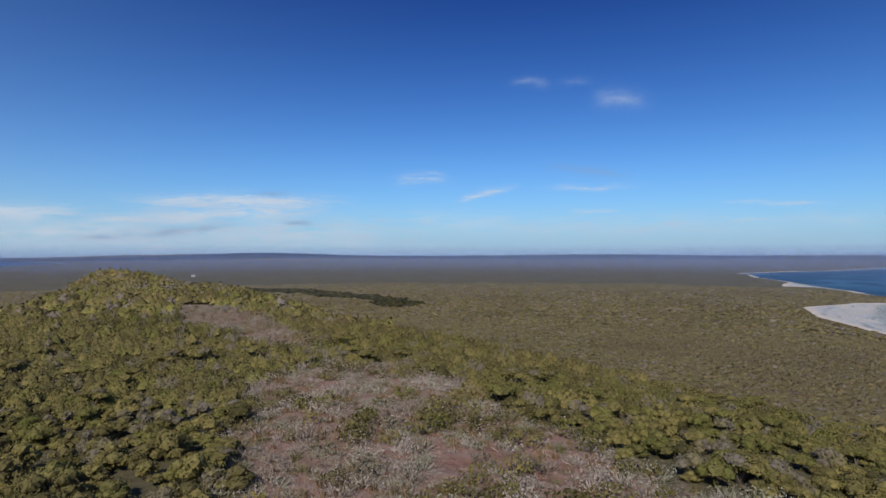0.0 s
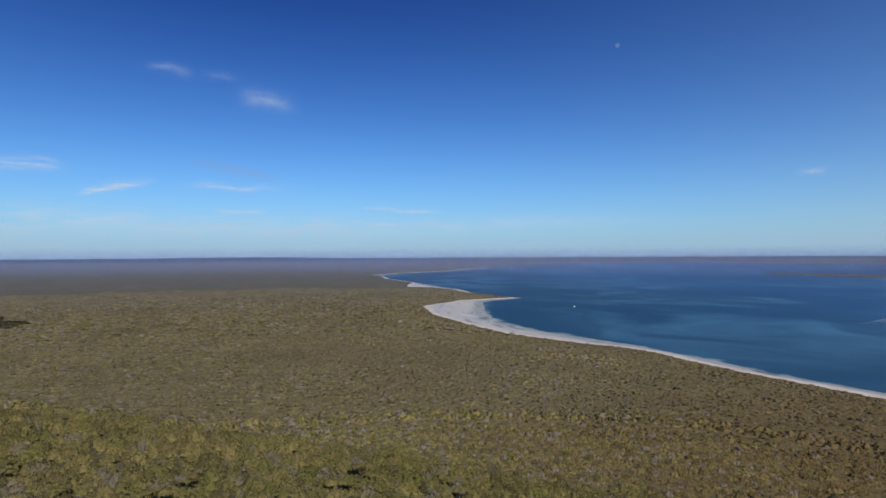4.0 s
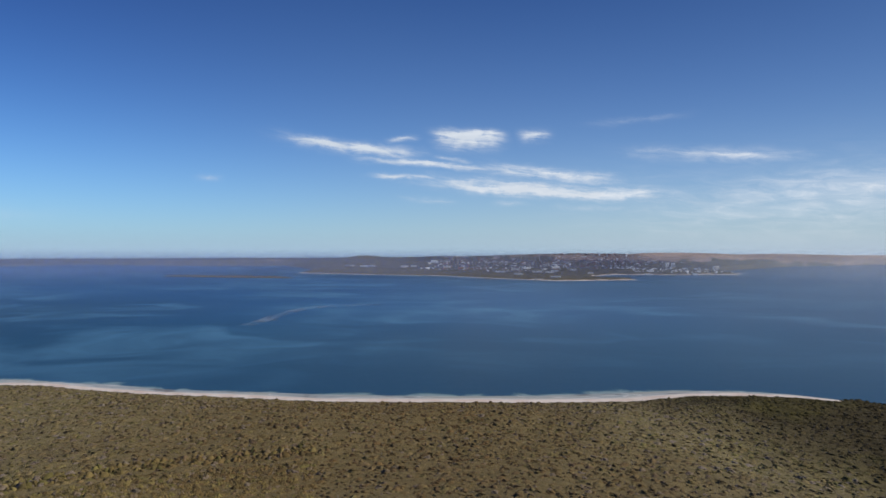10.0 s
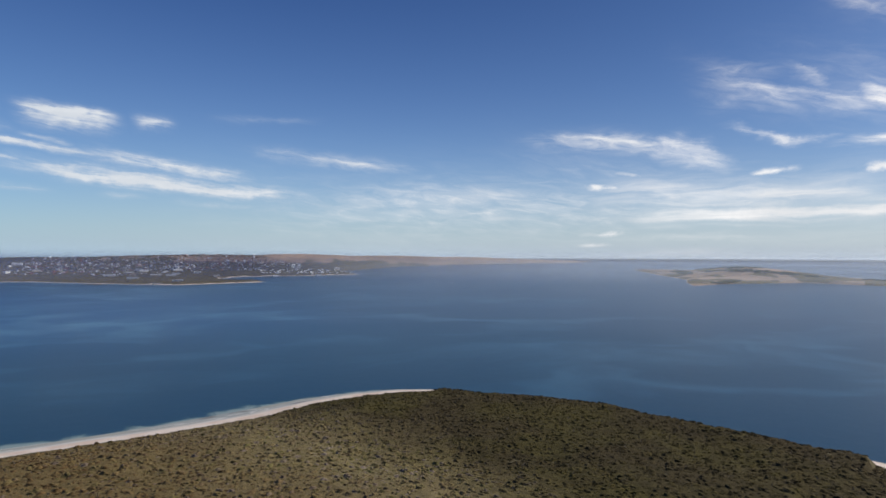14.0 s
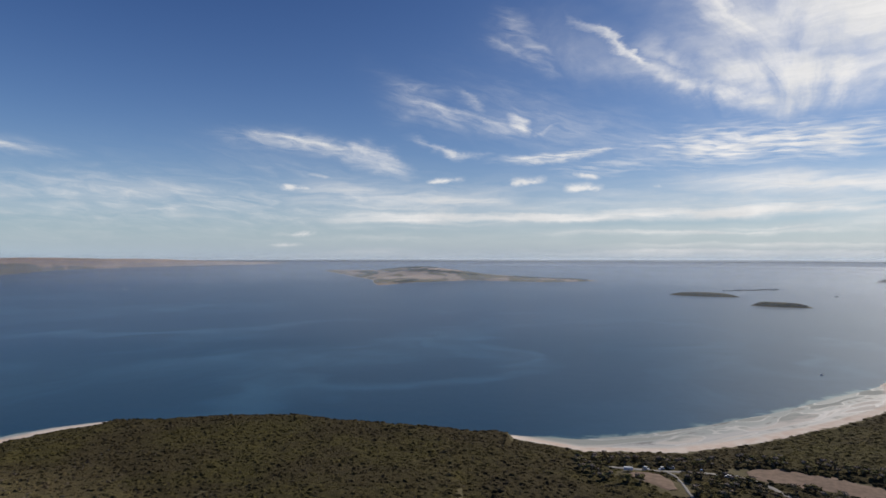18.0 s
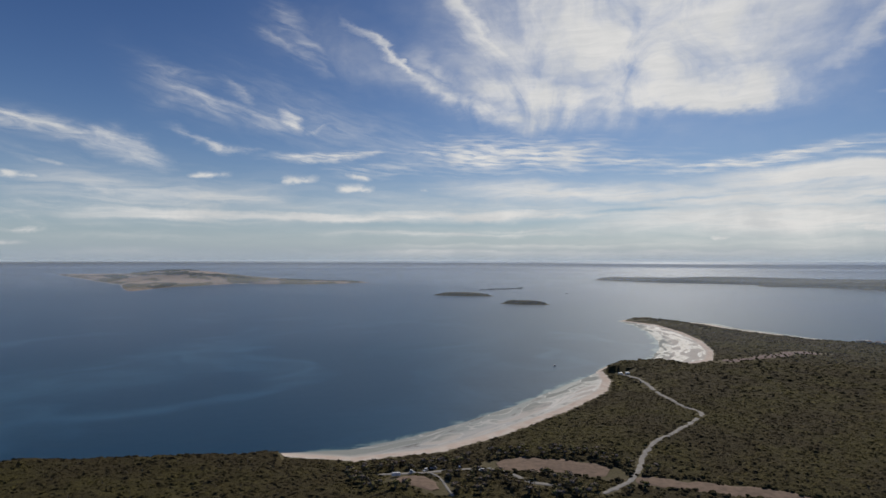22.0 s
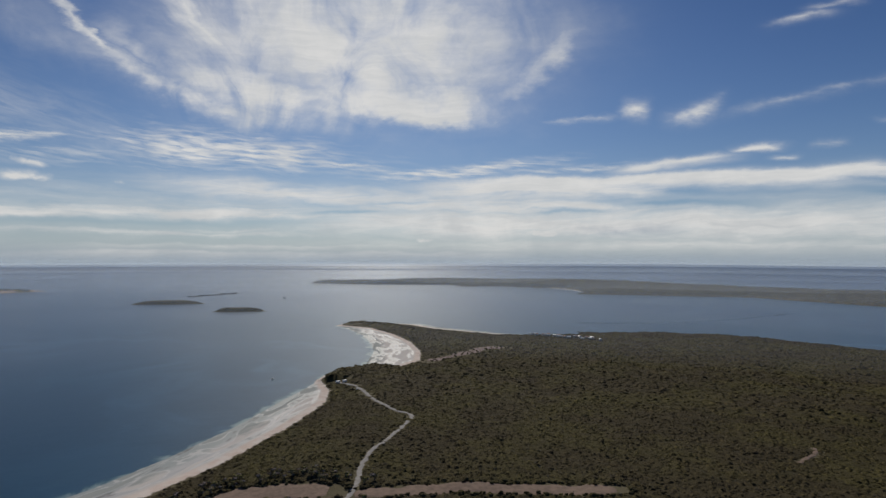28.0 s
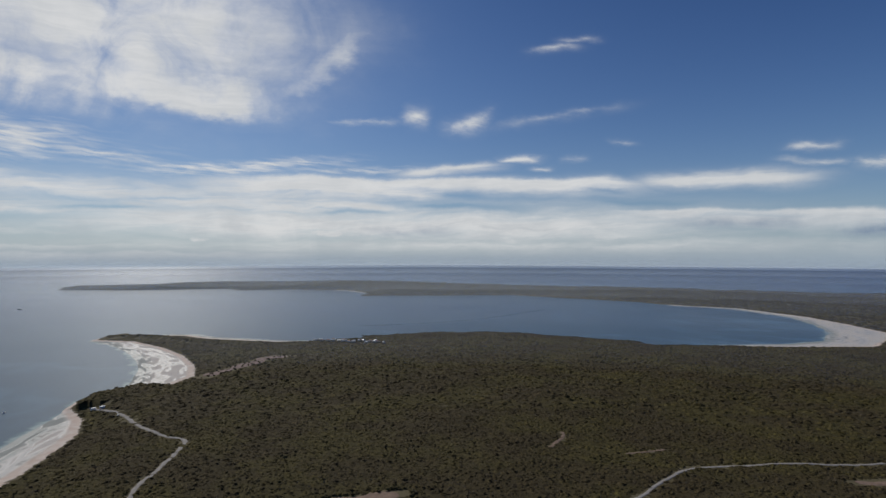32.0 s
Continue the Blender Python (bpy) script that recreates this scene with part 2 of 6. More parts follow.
done = k.math("MINIMUM", wz, 0.0)


def plot(middle, wide, high, third=0.0):
    """Degrees to the right of a heading and degrees above the horizon, frayed."""
    across = k.math("WRAP", k.math("ADD", az, float(middle)), 180.0, -180.0)
    return k.add("ShaderNodeCombineXYZ", {0: k.math("MULTIPLY_ADD", fray[0], wide, across), 1: k.math("MULTIPLY_ADD", fray[1], high, el), 2: third}).outputs[0]


def clouds(rows, middle, wide=3.0, high=1.4):
    """The cover of a group of clouds, soft towards their edges; the third coordinate carries it from cloud to cloud."""
    global done
    past = done
    tree = bpy.data.node_groups.new("clouds", "ShaderNodeTree")
    tree.interface.new_socket("Spot", in_out="INPUT", socket_type="NodeSocketVector")
    tree.interface.new_socket("Cover", in_out="OUTPUT", socket_type="NodeSocketFloat")
    g = Nodes(tree)
    spot = g.add("NodeGroupInput").outputs[0]
    for heading, height, half, rise, bow, above, below, strength in rows:
        local = g.add("ShaderNodeMapping", {"Vector": spot, "Location": ((middle - heading + 180) % 360 - 180, height, 0.0), "Rotation": (0.0, 0.0, radians(rise)), "Scale": (half, above, 1.0)}, vector_type="TEXTURE").outputs[0]
        u, v, cover = g.add("ShaderNodeSeparateXYZ", {0: local}).outputs
        u = g.math("MULTIPLY", u, u)
        if bow:
            v = g.math("ADD", v, g.math("MULTIPLY_ADD", u, bow / above, -bow / above))
        v = g.math("MAXIMUM", v, g.math("MULTIPLY", v, -above / below))
        r2 = g.math("MULTIPLY_ADD", v, v, g.math("MULTIPLY", u, u))
        cover = g.math("MAXIMUM", cover, g.math("MULTIPLY", g.math("POWER", 0.34, g.math("POWER", r2, 0.72)), strength))
        sx, sy, _ = g.add("ShaderNodeSeparateXYZ", {0: spot}).outputs
        spot = g.add("ShaderNodeCombineXYZ", {0: sx, 1: sy, 2: cover}).outputs[0]
    g.add("NodeGroupOutput", {0: cover})
    done = k.add("ShaderNodeGroup", node_tree=tree)
    k.tree.links.new(plot(middle, wide, high, k.math("MINIMUM", past, 0.0)), done.inputs[0])
    done = done.outputs[0]
    return done


def streaks(middle, rise, long, thin, seed, detail=6.0, rough=0.6, warp=0.6):
    """Fine cirrus grain, drawn out along a slope."""
    at = k.add("ShaderNodeMapping", {"Vector": plot(middle, 2.0, 1.0), "Location": (0.0, 0.0, seed), "Rotation": (0.0, 0.0, radians(rise)), "Scale": (long, thin, 1.0)}, vector_type="TEXTURE").outputs[0]
    return k.math("SUBTRACT", k.noise(at, 1.0, detail, rough, warp), 0.5)


def torn(cover, grain, depth):
    return k.math("MULTIPLY", cover, k.math("MULTIPLY_ADD", grain, depth, 1.0))


level, steep = streaks(-180, 0.5, 6.0, 0.8, 3.0), streaks(-180, -14.0, 3.4, 0.75, 7.0)
fine, ribs = streaks(0, 2.0, 3.4, 0.5, 11.0), streaks(-180, -3.0, 2.6, 0.30, 5.0, 3.0, 0.5, 0.3)
lump = k.math("SUBTRACT", k.noise(k.scaled(way, 1.0, 1.0, 1.6), 34.0, 4.0, 0.55, 0.2), 0.5)
# the great fan of cirrus spreads from one root
root = k.add("ShaderNodeVectorMath", {0: plot(-181.5, 2.4, 1.6), 1: (0.0, 3.0, 0.0)}, operation="SUBTRACT").outputs[0]
rx, ry, _ = k.add("ShaderNodeSeparateXYZ", {0: root}).outputs
spoke = k.add("ShaderNodeCombineXYZ", {0: k.math("MULTIPLY", k.math("ARCTAN2", rx, ry), 2.7), 1: k.math("MULTIPLY", k.add("ShaderNodeVectorMath", {0: root}, operation="LENGTH").outputs["Value"], 0.11), 2: 1.7}).outputs[0]
spokes = k.math("SUBTRACT", k.noise(spoke, 1.0, 7.0, 0.58, 1.5), 0.5)
billow = k.math("SUBTRACT", k.noise(way, 7.0, 6.0, 0.6, 0.6), 0.5)
thick = torn(clouds(CLOUDS_NORTH, 0), fine, 3.4)
for more in (torn(clouds(CLOUDS_NORTH_HIGH, -20, 2.0, 2.0), lump, 1.5), torn(clouds(CLOUDS_WEST, -90, 2.0, 1.6), k.math("ADD", streaks(-90, -6.0, 3.0, 0.45, 2.0), k.math("MULTIPLY", lump, 0.5)), 2.6),
             torn(clouds(CLOUDS_WEST_FAINT, -110), streaks(-110, -5.0, 3.6, 0.7, 9.0), 3.2), torn(clouds(CLOUDS_SOUTHWEST, -150), level, 2.4),
             torn(clouds(CLOUDS_PUFFS, -170, 1.6, 1.0), lump, 3.0), torn(clouds(CLOUDS_CURLS, -160, 4.0, 3.4), steep, 2.6),
             torn(clouds(CLOUDS_FAN, -180, 6.0, 4.4), k.math("ADD", spokes, billow), 1.7), torn(clouds(CLOUDS_RIPPLES, -180, 2.6, 1.4), ribs, 3.4),
             torn(clouds(CLOUDS_SOUTH, -180), level, 1.9), torn(clouds(CLOUDS_EAST, -212), level, 1.5), torn(clouds(CLOUDS_EAST_HIGH, -215, 2.4, 2.0), k.math("ADD", steep, lump), 1.5)):
    thick = k.math("MAXIMUM", thick, more)
open_sky = k.math("SUBTRACT", 1.0, k.math("MULTIPLY", torn(clouds(CLOUDS_GAPS, -190), level, 2.0), 0.9), clamp=True)
veil = k.math("POWER", k.span(k.math("MULTIPLY", thick, open_sky), -0.06, 1.02), 1.15)
haze = k.math("MULTIPLY", k.math("EXPONENT", k.math("MULTIPLY", k.math("ABSOLUTE", el), -0.28)), 0.95)
sunny = k.add("ShaderNodeVectorMath", {0: way, 1: tuple(sun_way)}, operation="DOT_PRODUCT").outputs["Value"]
aloft = k.mix(k.span(sunny, -0.7, -0.05), (0.04, 0.17, 0.57), (0.26, 0.46, 0.82))
deepen = k.mix(k.span(el, 2.0, 24.0, smooth=False), k.mix(k.span(sunny, -0.7, 0.05), (0.40, 0.79, 1.24), (0.66, 0.88, 1.18)), aloft)
deepen = k.mix(k.span(sunny, 0.0, 0.8), deepen, k.mix(0.6, deepen, (0.18, 0.27, 0.42)))
blue = k.mix(1.0, sky, deepen, "MULTIPLY")
toned = k.mix(haze, blue, k.mix(k.span(sunny, -0.6, 0.9), (3.7, 5.2, 6.6), (4.7, 5.6, 6.6)))
white = k.mix(k.span(sunny, -0.6, 0.9), (5.8, 6.5, 7.3), (9.4, 9.5, 9.7))
grey = k.mix(k.span(sunny, -0.6, 0.9), (4.6, 5.4, 6.4), (6.6, 7.0, 7.5))
body = k.span(k.math("ADD", billow, k.math("MULTIPLY", k.math("ADD", level, fine), 0.6)), -0.22, 0.24)
white = k.mix(k.math("MULTIPLY", body, k.span(el, 1.0, 7.0, 0.9, 0.45)), white, grey)
toned = k.mix(k.math("MULTIPLY", veil, 0.95), toned, white)
toned = k.mix(k.math("MULTIPLY", k.span(el, 1.5, -0.9), k.span(sunny, 0.1, 0.6)), toned, (3.4, 4.2, 5.2))
toned = k.mix(torn(clouds(CLOUDS_SHADED, 0, 2.0, 1.0), lump, 3.0), toned, (2.6, 3.5, 5.0))
moon_gap = k.add("ShaderNodeVectorMath", {0: way, 1: tuple(pose(0, 0, 0, 0, 0, -49.6).to_3x3() @ pose(0, 0, 0, 18.67, 0, 0).to_3x3() @ Vector((0, 1, 0)))}, operation="DOT_PRODUCT").outputs["Value"]
toned = k.mix(k.span(moon_gap, math.cos(radians(0.24)), math.cos(radians(0.1)), 0.0, 0.14), toned, (5.5, 6.0, 6.6))
k.add("ShaderNodeOutputWorld", {0: k.add("ShaderNodeBackground", {0: toned, 1: 0.095}).outputs[0]})


# ---- materials ----
def material(name, build):
    m = bpy.data.materials.new(name)
    m.use_nodes = True
    n = Nodes(m.node_tree)
    shader = build(n)
    n.add("ShaderNodeOutputMaterial", {0: shader})
    return m


def surface(n, color, rough=0.9, bump=None, strength=0.4, reach=1.0, metal=0.0, gloss=0.3):
    inputs = {"Base Color": color if isinstance(color, bpy.types.NodeSocket) else (*color, 1), "Roughness": rough, "Metallic": metal, "Specular IOR Level": gloss}
    if bump is not None:
        inputs["Normal"] = n.add("ShaderNodeBump", {"Height": bump, "Strength": strength, "Distance": reach}).outputs[0]
    return n.add("ShaderNodeBsdfPrincipled", inputs).outputs[0]


def place(n):
    return n.add("ShaderNodeNewGeometry").outputs["Position"]


def ground_look(n):
    p = place(n)
    shore, inland, dry, stony = n.attr("shore"), n.attr("inland"), n.attr("dry"), n.attr("stony")
    big, mid, fine = n.noise(p, 0.012, 5), n.noise(p, 0.07, 5), n.noise(p, 0.55, 6, 0.65)
    scrub = n.mix(n.span(big, 0.35, 0.65), (0.158, 0.134, 0.078), (0.130, 0.110, 0.062))
    scrub = n.mix(n.span(fine, 0.45, 0.66, 0.0, 0.3), scrub, (0.060, 0.054, 0.030))
    scrub = n.mix(n.span(n.noise(p, 0.2, 3), 0.62, 0.72), scrub, (0.20, 0.155, 0.11))
    soil = n.mix(n.span(fine, 0.35, 0.7), (0.30, 0.155, 0.105), (0.36, 0.26, 0.21))
    soil = n.mix(n.span(mid, 0.45, 0.65), soil, (0.31, 0.20, 0.15))
    land = n.mix(n.span(stony, 0.35, 0.65), scrub, soil)
    straw = n.mix(n.span(n.noise(p, 0.004, 3), 0.4, 0.6), (0.43, 0.315, 0.235), (0.34, 0.25, 0.185))
    patch = n.math("ADD", dry, n.math("MULTIPLY", n.math("SUBTRACT", n.noise(n.scaled(p, 1, 1, 0), 0.006, 4, 0.5, 0.6), 0.5), 1.6))
    land = n.mix(n.span(patch, 0.52, 0.60), land, straw)
    # tide-worked sand: bars along the shore, wet films and weed lines
    px = n.add("ShaderNodeSeparateXYZ", {0: p})
    along = n.add("ShaderNodeCombineXYZ", {0: n.math("MULTIPLY", shore, 0.060), 1: n.math("MULTIPLY", px.outputs[0], 0.015), 2: n.math("MULTIPLY", px.outputs[1], 0.015)}).outputs[0]
    bars, film = n.noise(along, 1.0, 1.5, 0.4, 1.1), n.noise(along, 2.3, 5, 0.55, 0.8)
    sand = n.mix(n.span(film, 0.4, 0.6), (0.54, 0.51, 0.46), (0.48, 0.46, 0.42))
    dry_bar = n.span(bars, 0.47, 0.53)
    sand = n.mix(n.math("MULTIPLY", dry_bar, 0.75), sand, (0.66, 0.60, 0.525))
    awash = n.math("MULTIPLY", n.span(n.math("ADD", shore, n.math("MULTIPLY", n.math("SUBTRACT", film, 0.5), 40.0)), 30.0, 14.0), n.span(inland, -10.0, -20.0))
    sand = n.mix(n.math("MULTIPLY", awash, 0.8), sand, (0.30, 0.325, 0.295))
    sand = n.mix(n.math("MULTIPLY", n.math("MULTIPLY", n.span(bars, 0.44, 0.46), n.span(bars, 0.50, 0.48)), 0.45), sand, (0.76, 0.71, 0.64))
    weed_line = n.math("MULTIPLY", n.span(bars, 0.37, 0.33), n.span(n.noise(p, 0.05, 3), 0.42, 0.6))
    sand = n.mix(n.math("MULTIPLY", weed_line, 0.75), sand, (0.15, 0.14, 0.12))
    berm = n.math("MULTIPLY", n.span(inland, -15.0, -8.0), 0.9)
    sand = n.mix(berm, sand, n.mix(n.span(n.noise(p, 0.06, 4), 0.35, 0.65), (0.70, 0.55, 0.44), (0.78, 0.68, 0.58)))
    edge = n.math("ADD", inland, n.math("MULTIPLY", n.math("SUBTRACT", n.noise(p, 0.11, 4), 0.5), 14.0))
    on_land = n.span(edge, -1.0, 1.5)
    color = n.mix(on_land, sand, land)
    dried = n.math("MAXIMUM", n.math("MAXIMUM", n.math("MULTIPLY", dry_bar, 0.8), berm), on_land)
    relief = n.add("ShaderNodeBump", {"Height": n.math("ADD", n.math("MULTIPLY", fine, 0.8), mid), "Strength": n.math("MULTIPLY", dried, 0.5), "Distance": 1.2}).outputs[0]
    return n.add("ShaderNodeBsdfPrincipled", {"Base Color": color, "Roughness": n.span(dried, 0.0, 1.0, 0.45, 0.95), "Specular IOR Level": n.span(dried, 0.0, 1.0, 0.10, 0.06), "Normal": relief}).outputs[0]


def water_look(n):
    p = place(n)
    depth = n.attr("depth")
    weed = n.noise(p, 0.022, 5, 0.62, 0.8)
    d2 = n.math("ADD", depth, n.math("MULTIPLY", n.math("SUBTRACT", weed, 0.5), 2.4))
    deep = n.mix(n.span(n.noise(p, 0.0012, 3), 0.35, 0.65), (0.011, 0.071, 0.176), (0.013, 0.083, 0.198))
    deep = n.mix(n.span(n.add("ShaderNodeSeparateXYZ", {0: p}).outputs[1], 0.0, -700.0, 0.0, 0.8), deep, (0.0075, 0.041, 0.088))
    # dark sea-grass beds lie off the beaches
    grass = n.math("ADD", n.attr("offshore"), n.math("MULTIPLY", n.math("SUBTRACT", weed, 0.5), 160.0))
    deep = n.mix(n.span(grass, 100.0, 900.0), (0.012, 0.055, 0.100), deep)
    shallow = n.mix(n.span(d2, 0.05, 0.5), (0.23, 0.30, 0.28), (0.05, 0.13, 0.145))
    color = n.mix(n.span(d2, 0.1, 0.6), shallow, deep)
    # slicks, thin curling films and broad patches drawn out by the wind: their sky reflection is painted pale
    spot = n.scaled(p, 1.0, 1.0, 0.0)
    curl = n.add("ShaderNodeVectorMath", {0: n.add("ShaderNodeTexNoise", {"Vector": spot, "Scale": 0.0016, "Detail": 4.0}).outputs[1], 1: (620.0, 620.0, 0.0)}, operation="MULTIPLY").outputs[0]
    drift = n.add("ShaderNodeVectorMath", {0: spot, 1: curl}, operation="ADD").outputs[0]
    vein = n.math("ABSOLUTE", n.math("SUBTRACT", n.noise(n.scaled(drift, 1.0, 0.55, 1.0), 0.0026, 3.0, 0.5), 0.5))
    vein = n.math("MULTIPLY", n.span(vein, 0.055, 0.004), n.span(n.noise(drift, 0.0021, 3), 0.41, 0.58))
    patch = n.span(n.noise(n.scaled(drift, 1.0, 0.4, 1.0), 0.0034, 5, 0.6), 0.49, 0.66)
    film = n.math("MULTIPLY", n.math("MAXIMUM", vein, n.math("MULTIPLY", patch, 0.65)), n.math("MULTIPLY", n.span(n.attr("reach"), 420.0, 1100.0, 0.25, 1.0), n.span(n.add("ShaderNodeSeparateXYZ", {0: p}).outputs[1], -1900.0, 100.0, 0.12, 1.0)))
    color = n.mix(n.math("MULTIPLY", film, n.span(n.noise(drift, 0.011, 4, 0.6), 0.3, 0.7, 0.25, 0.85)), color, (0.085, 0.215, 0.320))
    flat_n = n.add("ShaderNodeCombineXYZ", {0: 0.0, 1: 0.0, 2: 1.0}).outputs[0]
    waves = n.math("ADD", n.noise(p, 0.35, 4, 0.6), n.math("MULTIPLY", n.noise(p, 0.05, 3), 1.5))
    ripple = n.add("ShaderNodeBump", {"Height": waves, "Strength": n.math("MULTIPLY", n.span(film, 0, 1, 0.10, 0.04), n.math("MULTIPLY", n.span(n.attr("reach"), 350.0, 1600.0, 1.0, 0.1), n.span(n.attr("reach"), 1500.0, 4000.0, 1.0, 0.0))), "Distance": 1.0, "Normal": flat_n}).outputs[0]
    rough = n.math("MULTIPLY", n.span(film, 0, 1, 0.295, 0.285), n.span(n.add("ShaderNodeSeparateXYZ", {0: p}).outputs[1], -400.0, 900.0, 1.0, 1.45))
    return n.add("ShaderNodeBsdfPrincipled", {"Base Color": color, "Roughness": rough, "IOR": 1.24, "Specular IOR Level": 0.36, "Specular Tint": (0.80, 0.97, 1.0, 1), "Normal": ripple}).outputs[0]


def leaf_look(dark, light, dead=(0.20, 0.17, 0.15), dead_from=0.93, grain=3.0, depth=0.3, russet=(0.160, 0.097, 0.048), fleck=0.3):
    def build(n):
        p = place(n)
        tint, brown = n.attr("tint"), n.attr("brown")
        bit = n.add("ShaderNodeNewGeometry").outputs["Random Per Island"]
        fine = n.noise(p, grain, 3, 0.65)
        color = n.mix(n.span(tint, 0.0, 0.9), dark, light)
        pick = n.math("FRACT", n.math("MULTIPLY", tint, 23.7))
        color = n.mix(n.span(pick, 0.55, 0.8, 0, 0.55), color, tuple(v * w for v, w in zip(light, (0.62, 0.82, 0.55))))
        color = n.mix(n.math("GREATER_THAN", n.math("FRACT", n.math("MULTIPLY", tint, 57.3)), dead_from), color, dead)
        drift = n.math("ADD", n.span(n.noise(p, 0.03, 5, 0.6), 0.40, 0.66, 0, 0.5), n.span(n.noise(n.scaled(p, 1.0, 1.0, 0.0), 0.006, 4, 0.6, 0.8), 0.42, 0.7, -0.12, 0.5), clamp=True)
        some = n.span(n.math("FRACT", n.math("MULTIPLY", tint, 7.3)), 0.0, 0.8, 0.45, 1.0)
        color = n.mix(n.math("MULTIPLY", drift, some), color, russet)
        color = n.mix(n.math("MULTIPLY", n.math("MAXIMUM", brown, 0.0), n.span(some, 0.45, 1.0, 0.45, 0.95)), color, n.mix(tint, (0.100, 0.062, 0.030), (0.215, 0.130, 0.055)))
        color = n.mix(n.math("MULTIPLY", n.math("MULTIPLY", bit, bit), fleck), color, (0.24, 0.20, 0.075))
        # dark green southern wood, deepened further: its backlit shade is put into the colour
        south_shade = n.math("MULTIPLY", n.math("MAXIMUM", n.math("MULTIPLY", brown, -1.0), 0.0), 0.92)
        color = n.mix(south_shade, color, n.mix(n.span(n.noise(n.scaled(p, 1.0, 1.0, 0.0), 0.011, 4, 0.6), 0.4, 0.62), n.mix(tint, (0.034, 0.027, 0.014), (0.066, 0.052, 0.025)), n.mix(tint, (0.038, 0.033, 0.013), (0.090, 0.077, 0.023))))
        color = n.mix(n.span(fine, 0.42, 0.68, 0, 0.5), color, tuple(v * 0.5 for v in dark))
        return surface(n, color, 0.9, fine, 0.7, depth, gloss=0.05)
    return build


def plain_look(color, rough=0.7, vary=0.25, scale=0.8, metal=0.0):
    def build(n):
        spot = n.noise(place(n), scale, 5, 0.6)
        c = n.mix(n.math("MULTIPLY", n.span(spot, 0.3, 0.75), vary), color, tuple(v * 0.45 for v in color))
        return surface(n, c, rough, spot, 0.2, 0.1, metal)
    return build


GROUND = material("ground_cover", ground_look)
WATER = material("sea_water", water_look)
LEAF = material("mallee_leaf", leaf_look((0.070, 0.062, 0.026), (0.275, 0.222, 0.074), (0.21, 0.175, 0.135), 0.90, 5.0, 0.10, (0.23, 0.175, 0.078), 0.7))
LEAF_MID = material("mallee_mid", leaf_look((0.100, 0.083, 0.036), (0.325, 0.260, 0.090), (0.30, 0.245, 0.20), 0.85, 4.0, 0.2, (0.19, 0.135, 0.070)))
# for the island's tree belts and the band coloured as a cloud's shadow
SHADOW_AND_BELT = material("shadow_and_belt_leaf", leaf_look((0.026, 0.026, 0.016), (0.055, 0.050, 0.026), (0.07, 0.06, 0.045), 0.97, 3.0, 0.3, (0.024, 0.022, 0.012)))
LEAF_FAR = material("mallee_far", leaf_look((0.108, 0.084, 0.044), (0.320, 0.245, 0.115), (0.30, 0.245, 0.205), 0.84, 2.6, 0.5, (0.185, 0.135, 0.082)))
HEATH = material("grey_heath", leaf_look((0.31, 0.235, 0.195), (0.52, 0.44, 0.39), (0.19, 0.165, 0.07), 0.86, 6.0, 0.05, (0.31, 0.20, 0.14)))
STRAW = material("rusty_grass", leaf_look((0.21, 0.115, 0.055), (0.33, 0.21, 0.11), (0.13, 0.13, 0.05), 0.90, 6.0, 0.1, (0.24, 0.15, 0.08)))
STEM = material("grey_stem", plain_look((0.20, 0.165, 0.13), 0.85))
TRACK = material("limestone_track", plain_look((0.38, 0.35, 0.31), 0.95, 0.5, 0.3))
BARE = material("bare_paddock", plain_look((0.27, 0.185, 0.13), 0.95, 0.7, 0.22))
HEATHY = material("pink_heath", plain_look((0.25, 0.17, 0.14), 0.95, 0.8, 0.14))
SAND = material("white_sand", plain_look((0.66, 0.61, 0.54), 0.9, 0.2, 0.02))
STONE = material("ironstone", plain_look((0.30, 0.19, 0.15), 0.9, 0.5, 1.5))
WHITE = material("white_paint", plain_look((0.78, 0.77, 0.74), 0.5, 0.15))
CREAM = material("cream_wall", plain_look((0.60, 0.54, 0.45), 0.8))
GREYROOF = material("steel_roof", plain_look((0.40, 0.41, 0.42), 0.45, 0.2, 0.5))
REDROOF = material("red_roof", plain_look((0.30, 0.15, 0.11), 0.7))
DARK = material("dark_rubber", plain_look((0.03, 0.03, 0.033), 0.7))
GLASS = material("tinted_glass", lambda n: surface(n, (0.03, 0.04, 0.05), 0.08, gloss=0.6))
SILVER = material("silver_paint", plain_look((0.45, 0.46, 0.48), 0.35, 0.1, 1.0, 0.4))
BLUE = material("blue_paint", plain_look((0.06, 0.12, 0.25), 0.4, 0.1))


def slick_look(n):
    """A thin film on the water, torn at its edges; its sky sheen is painted as a pale colour."""
    p = place(n)
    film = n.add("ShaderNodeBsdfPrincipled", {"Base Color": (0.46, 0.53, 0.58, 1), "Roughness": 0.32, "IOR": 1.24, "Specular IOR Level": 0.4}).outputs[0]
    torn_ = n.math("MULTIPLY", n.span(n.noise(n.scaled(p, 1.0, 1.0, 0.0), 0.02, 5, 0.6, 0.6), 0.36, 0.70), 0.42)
    return n.add("ShaderNodeMixShader", {0: torn_, 1: n.add("ShaderNodeBsdfTransparent").outputs[0], 2: film}).outputs[0]


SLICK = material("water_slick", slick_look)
FOAM = material("wake_foam", plain_look((0.70, 0.74, 0.76), 0.8, 0.3, 0.2))

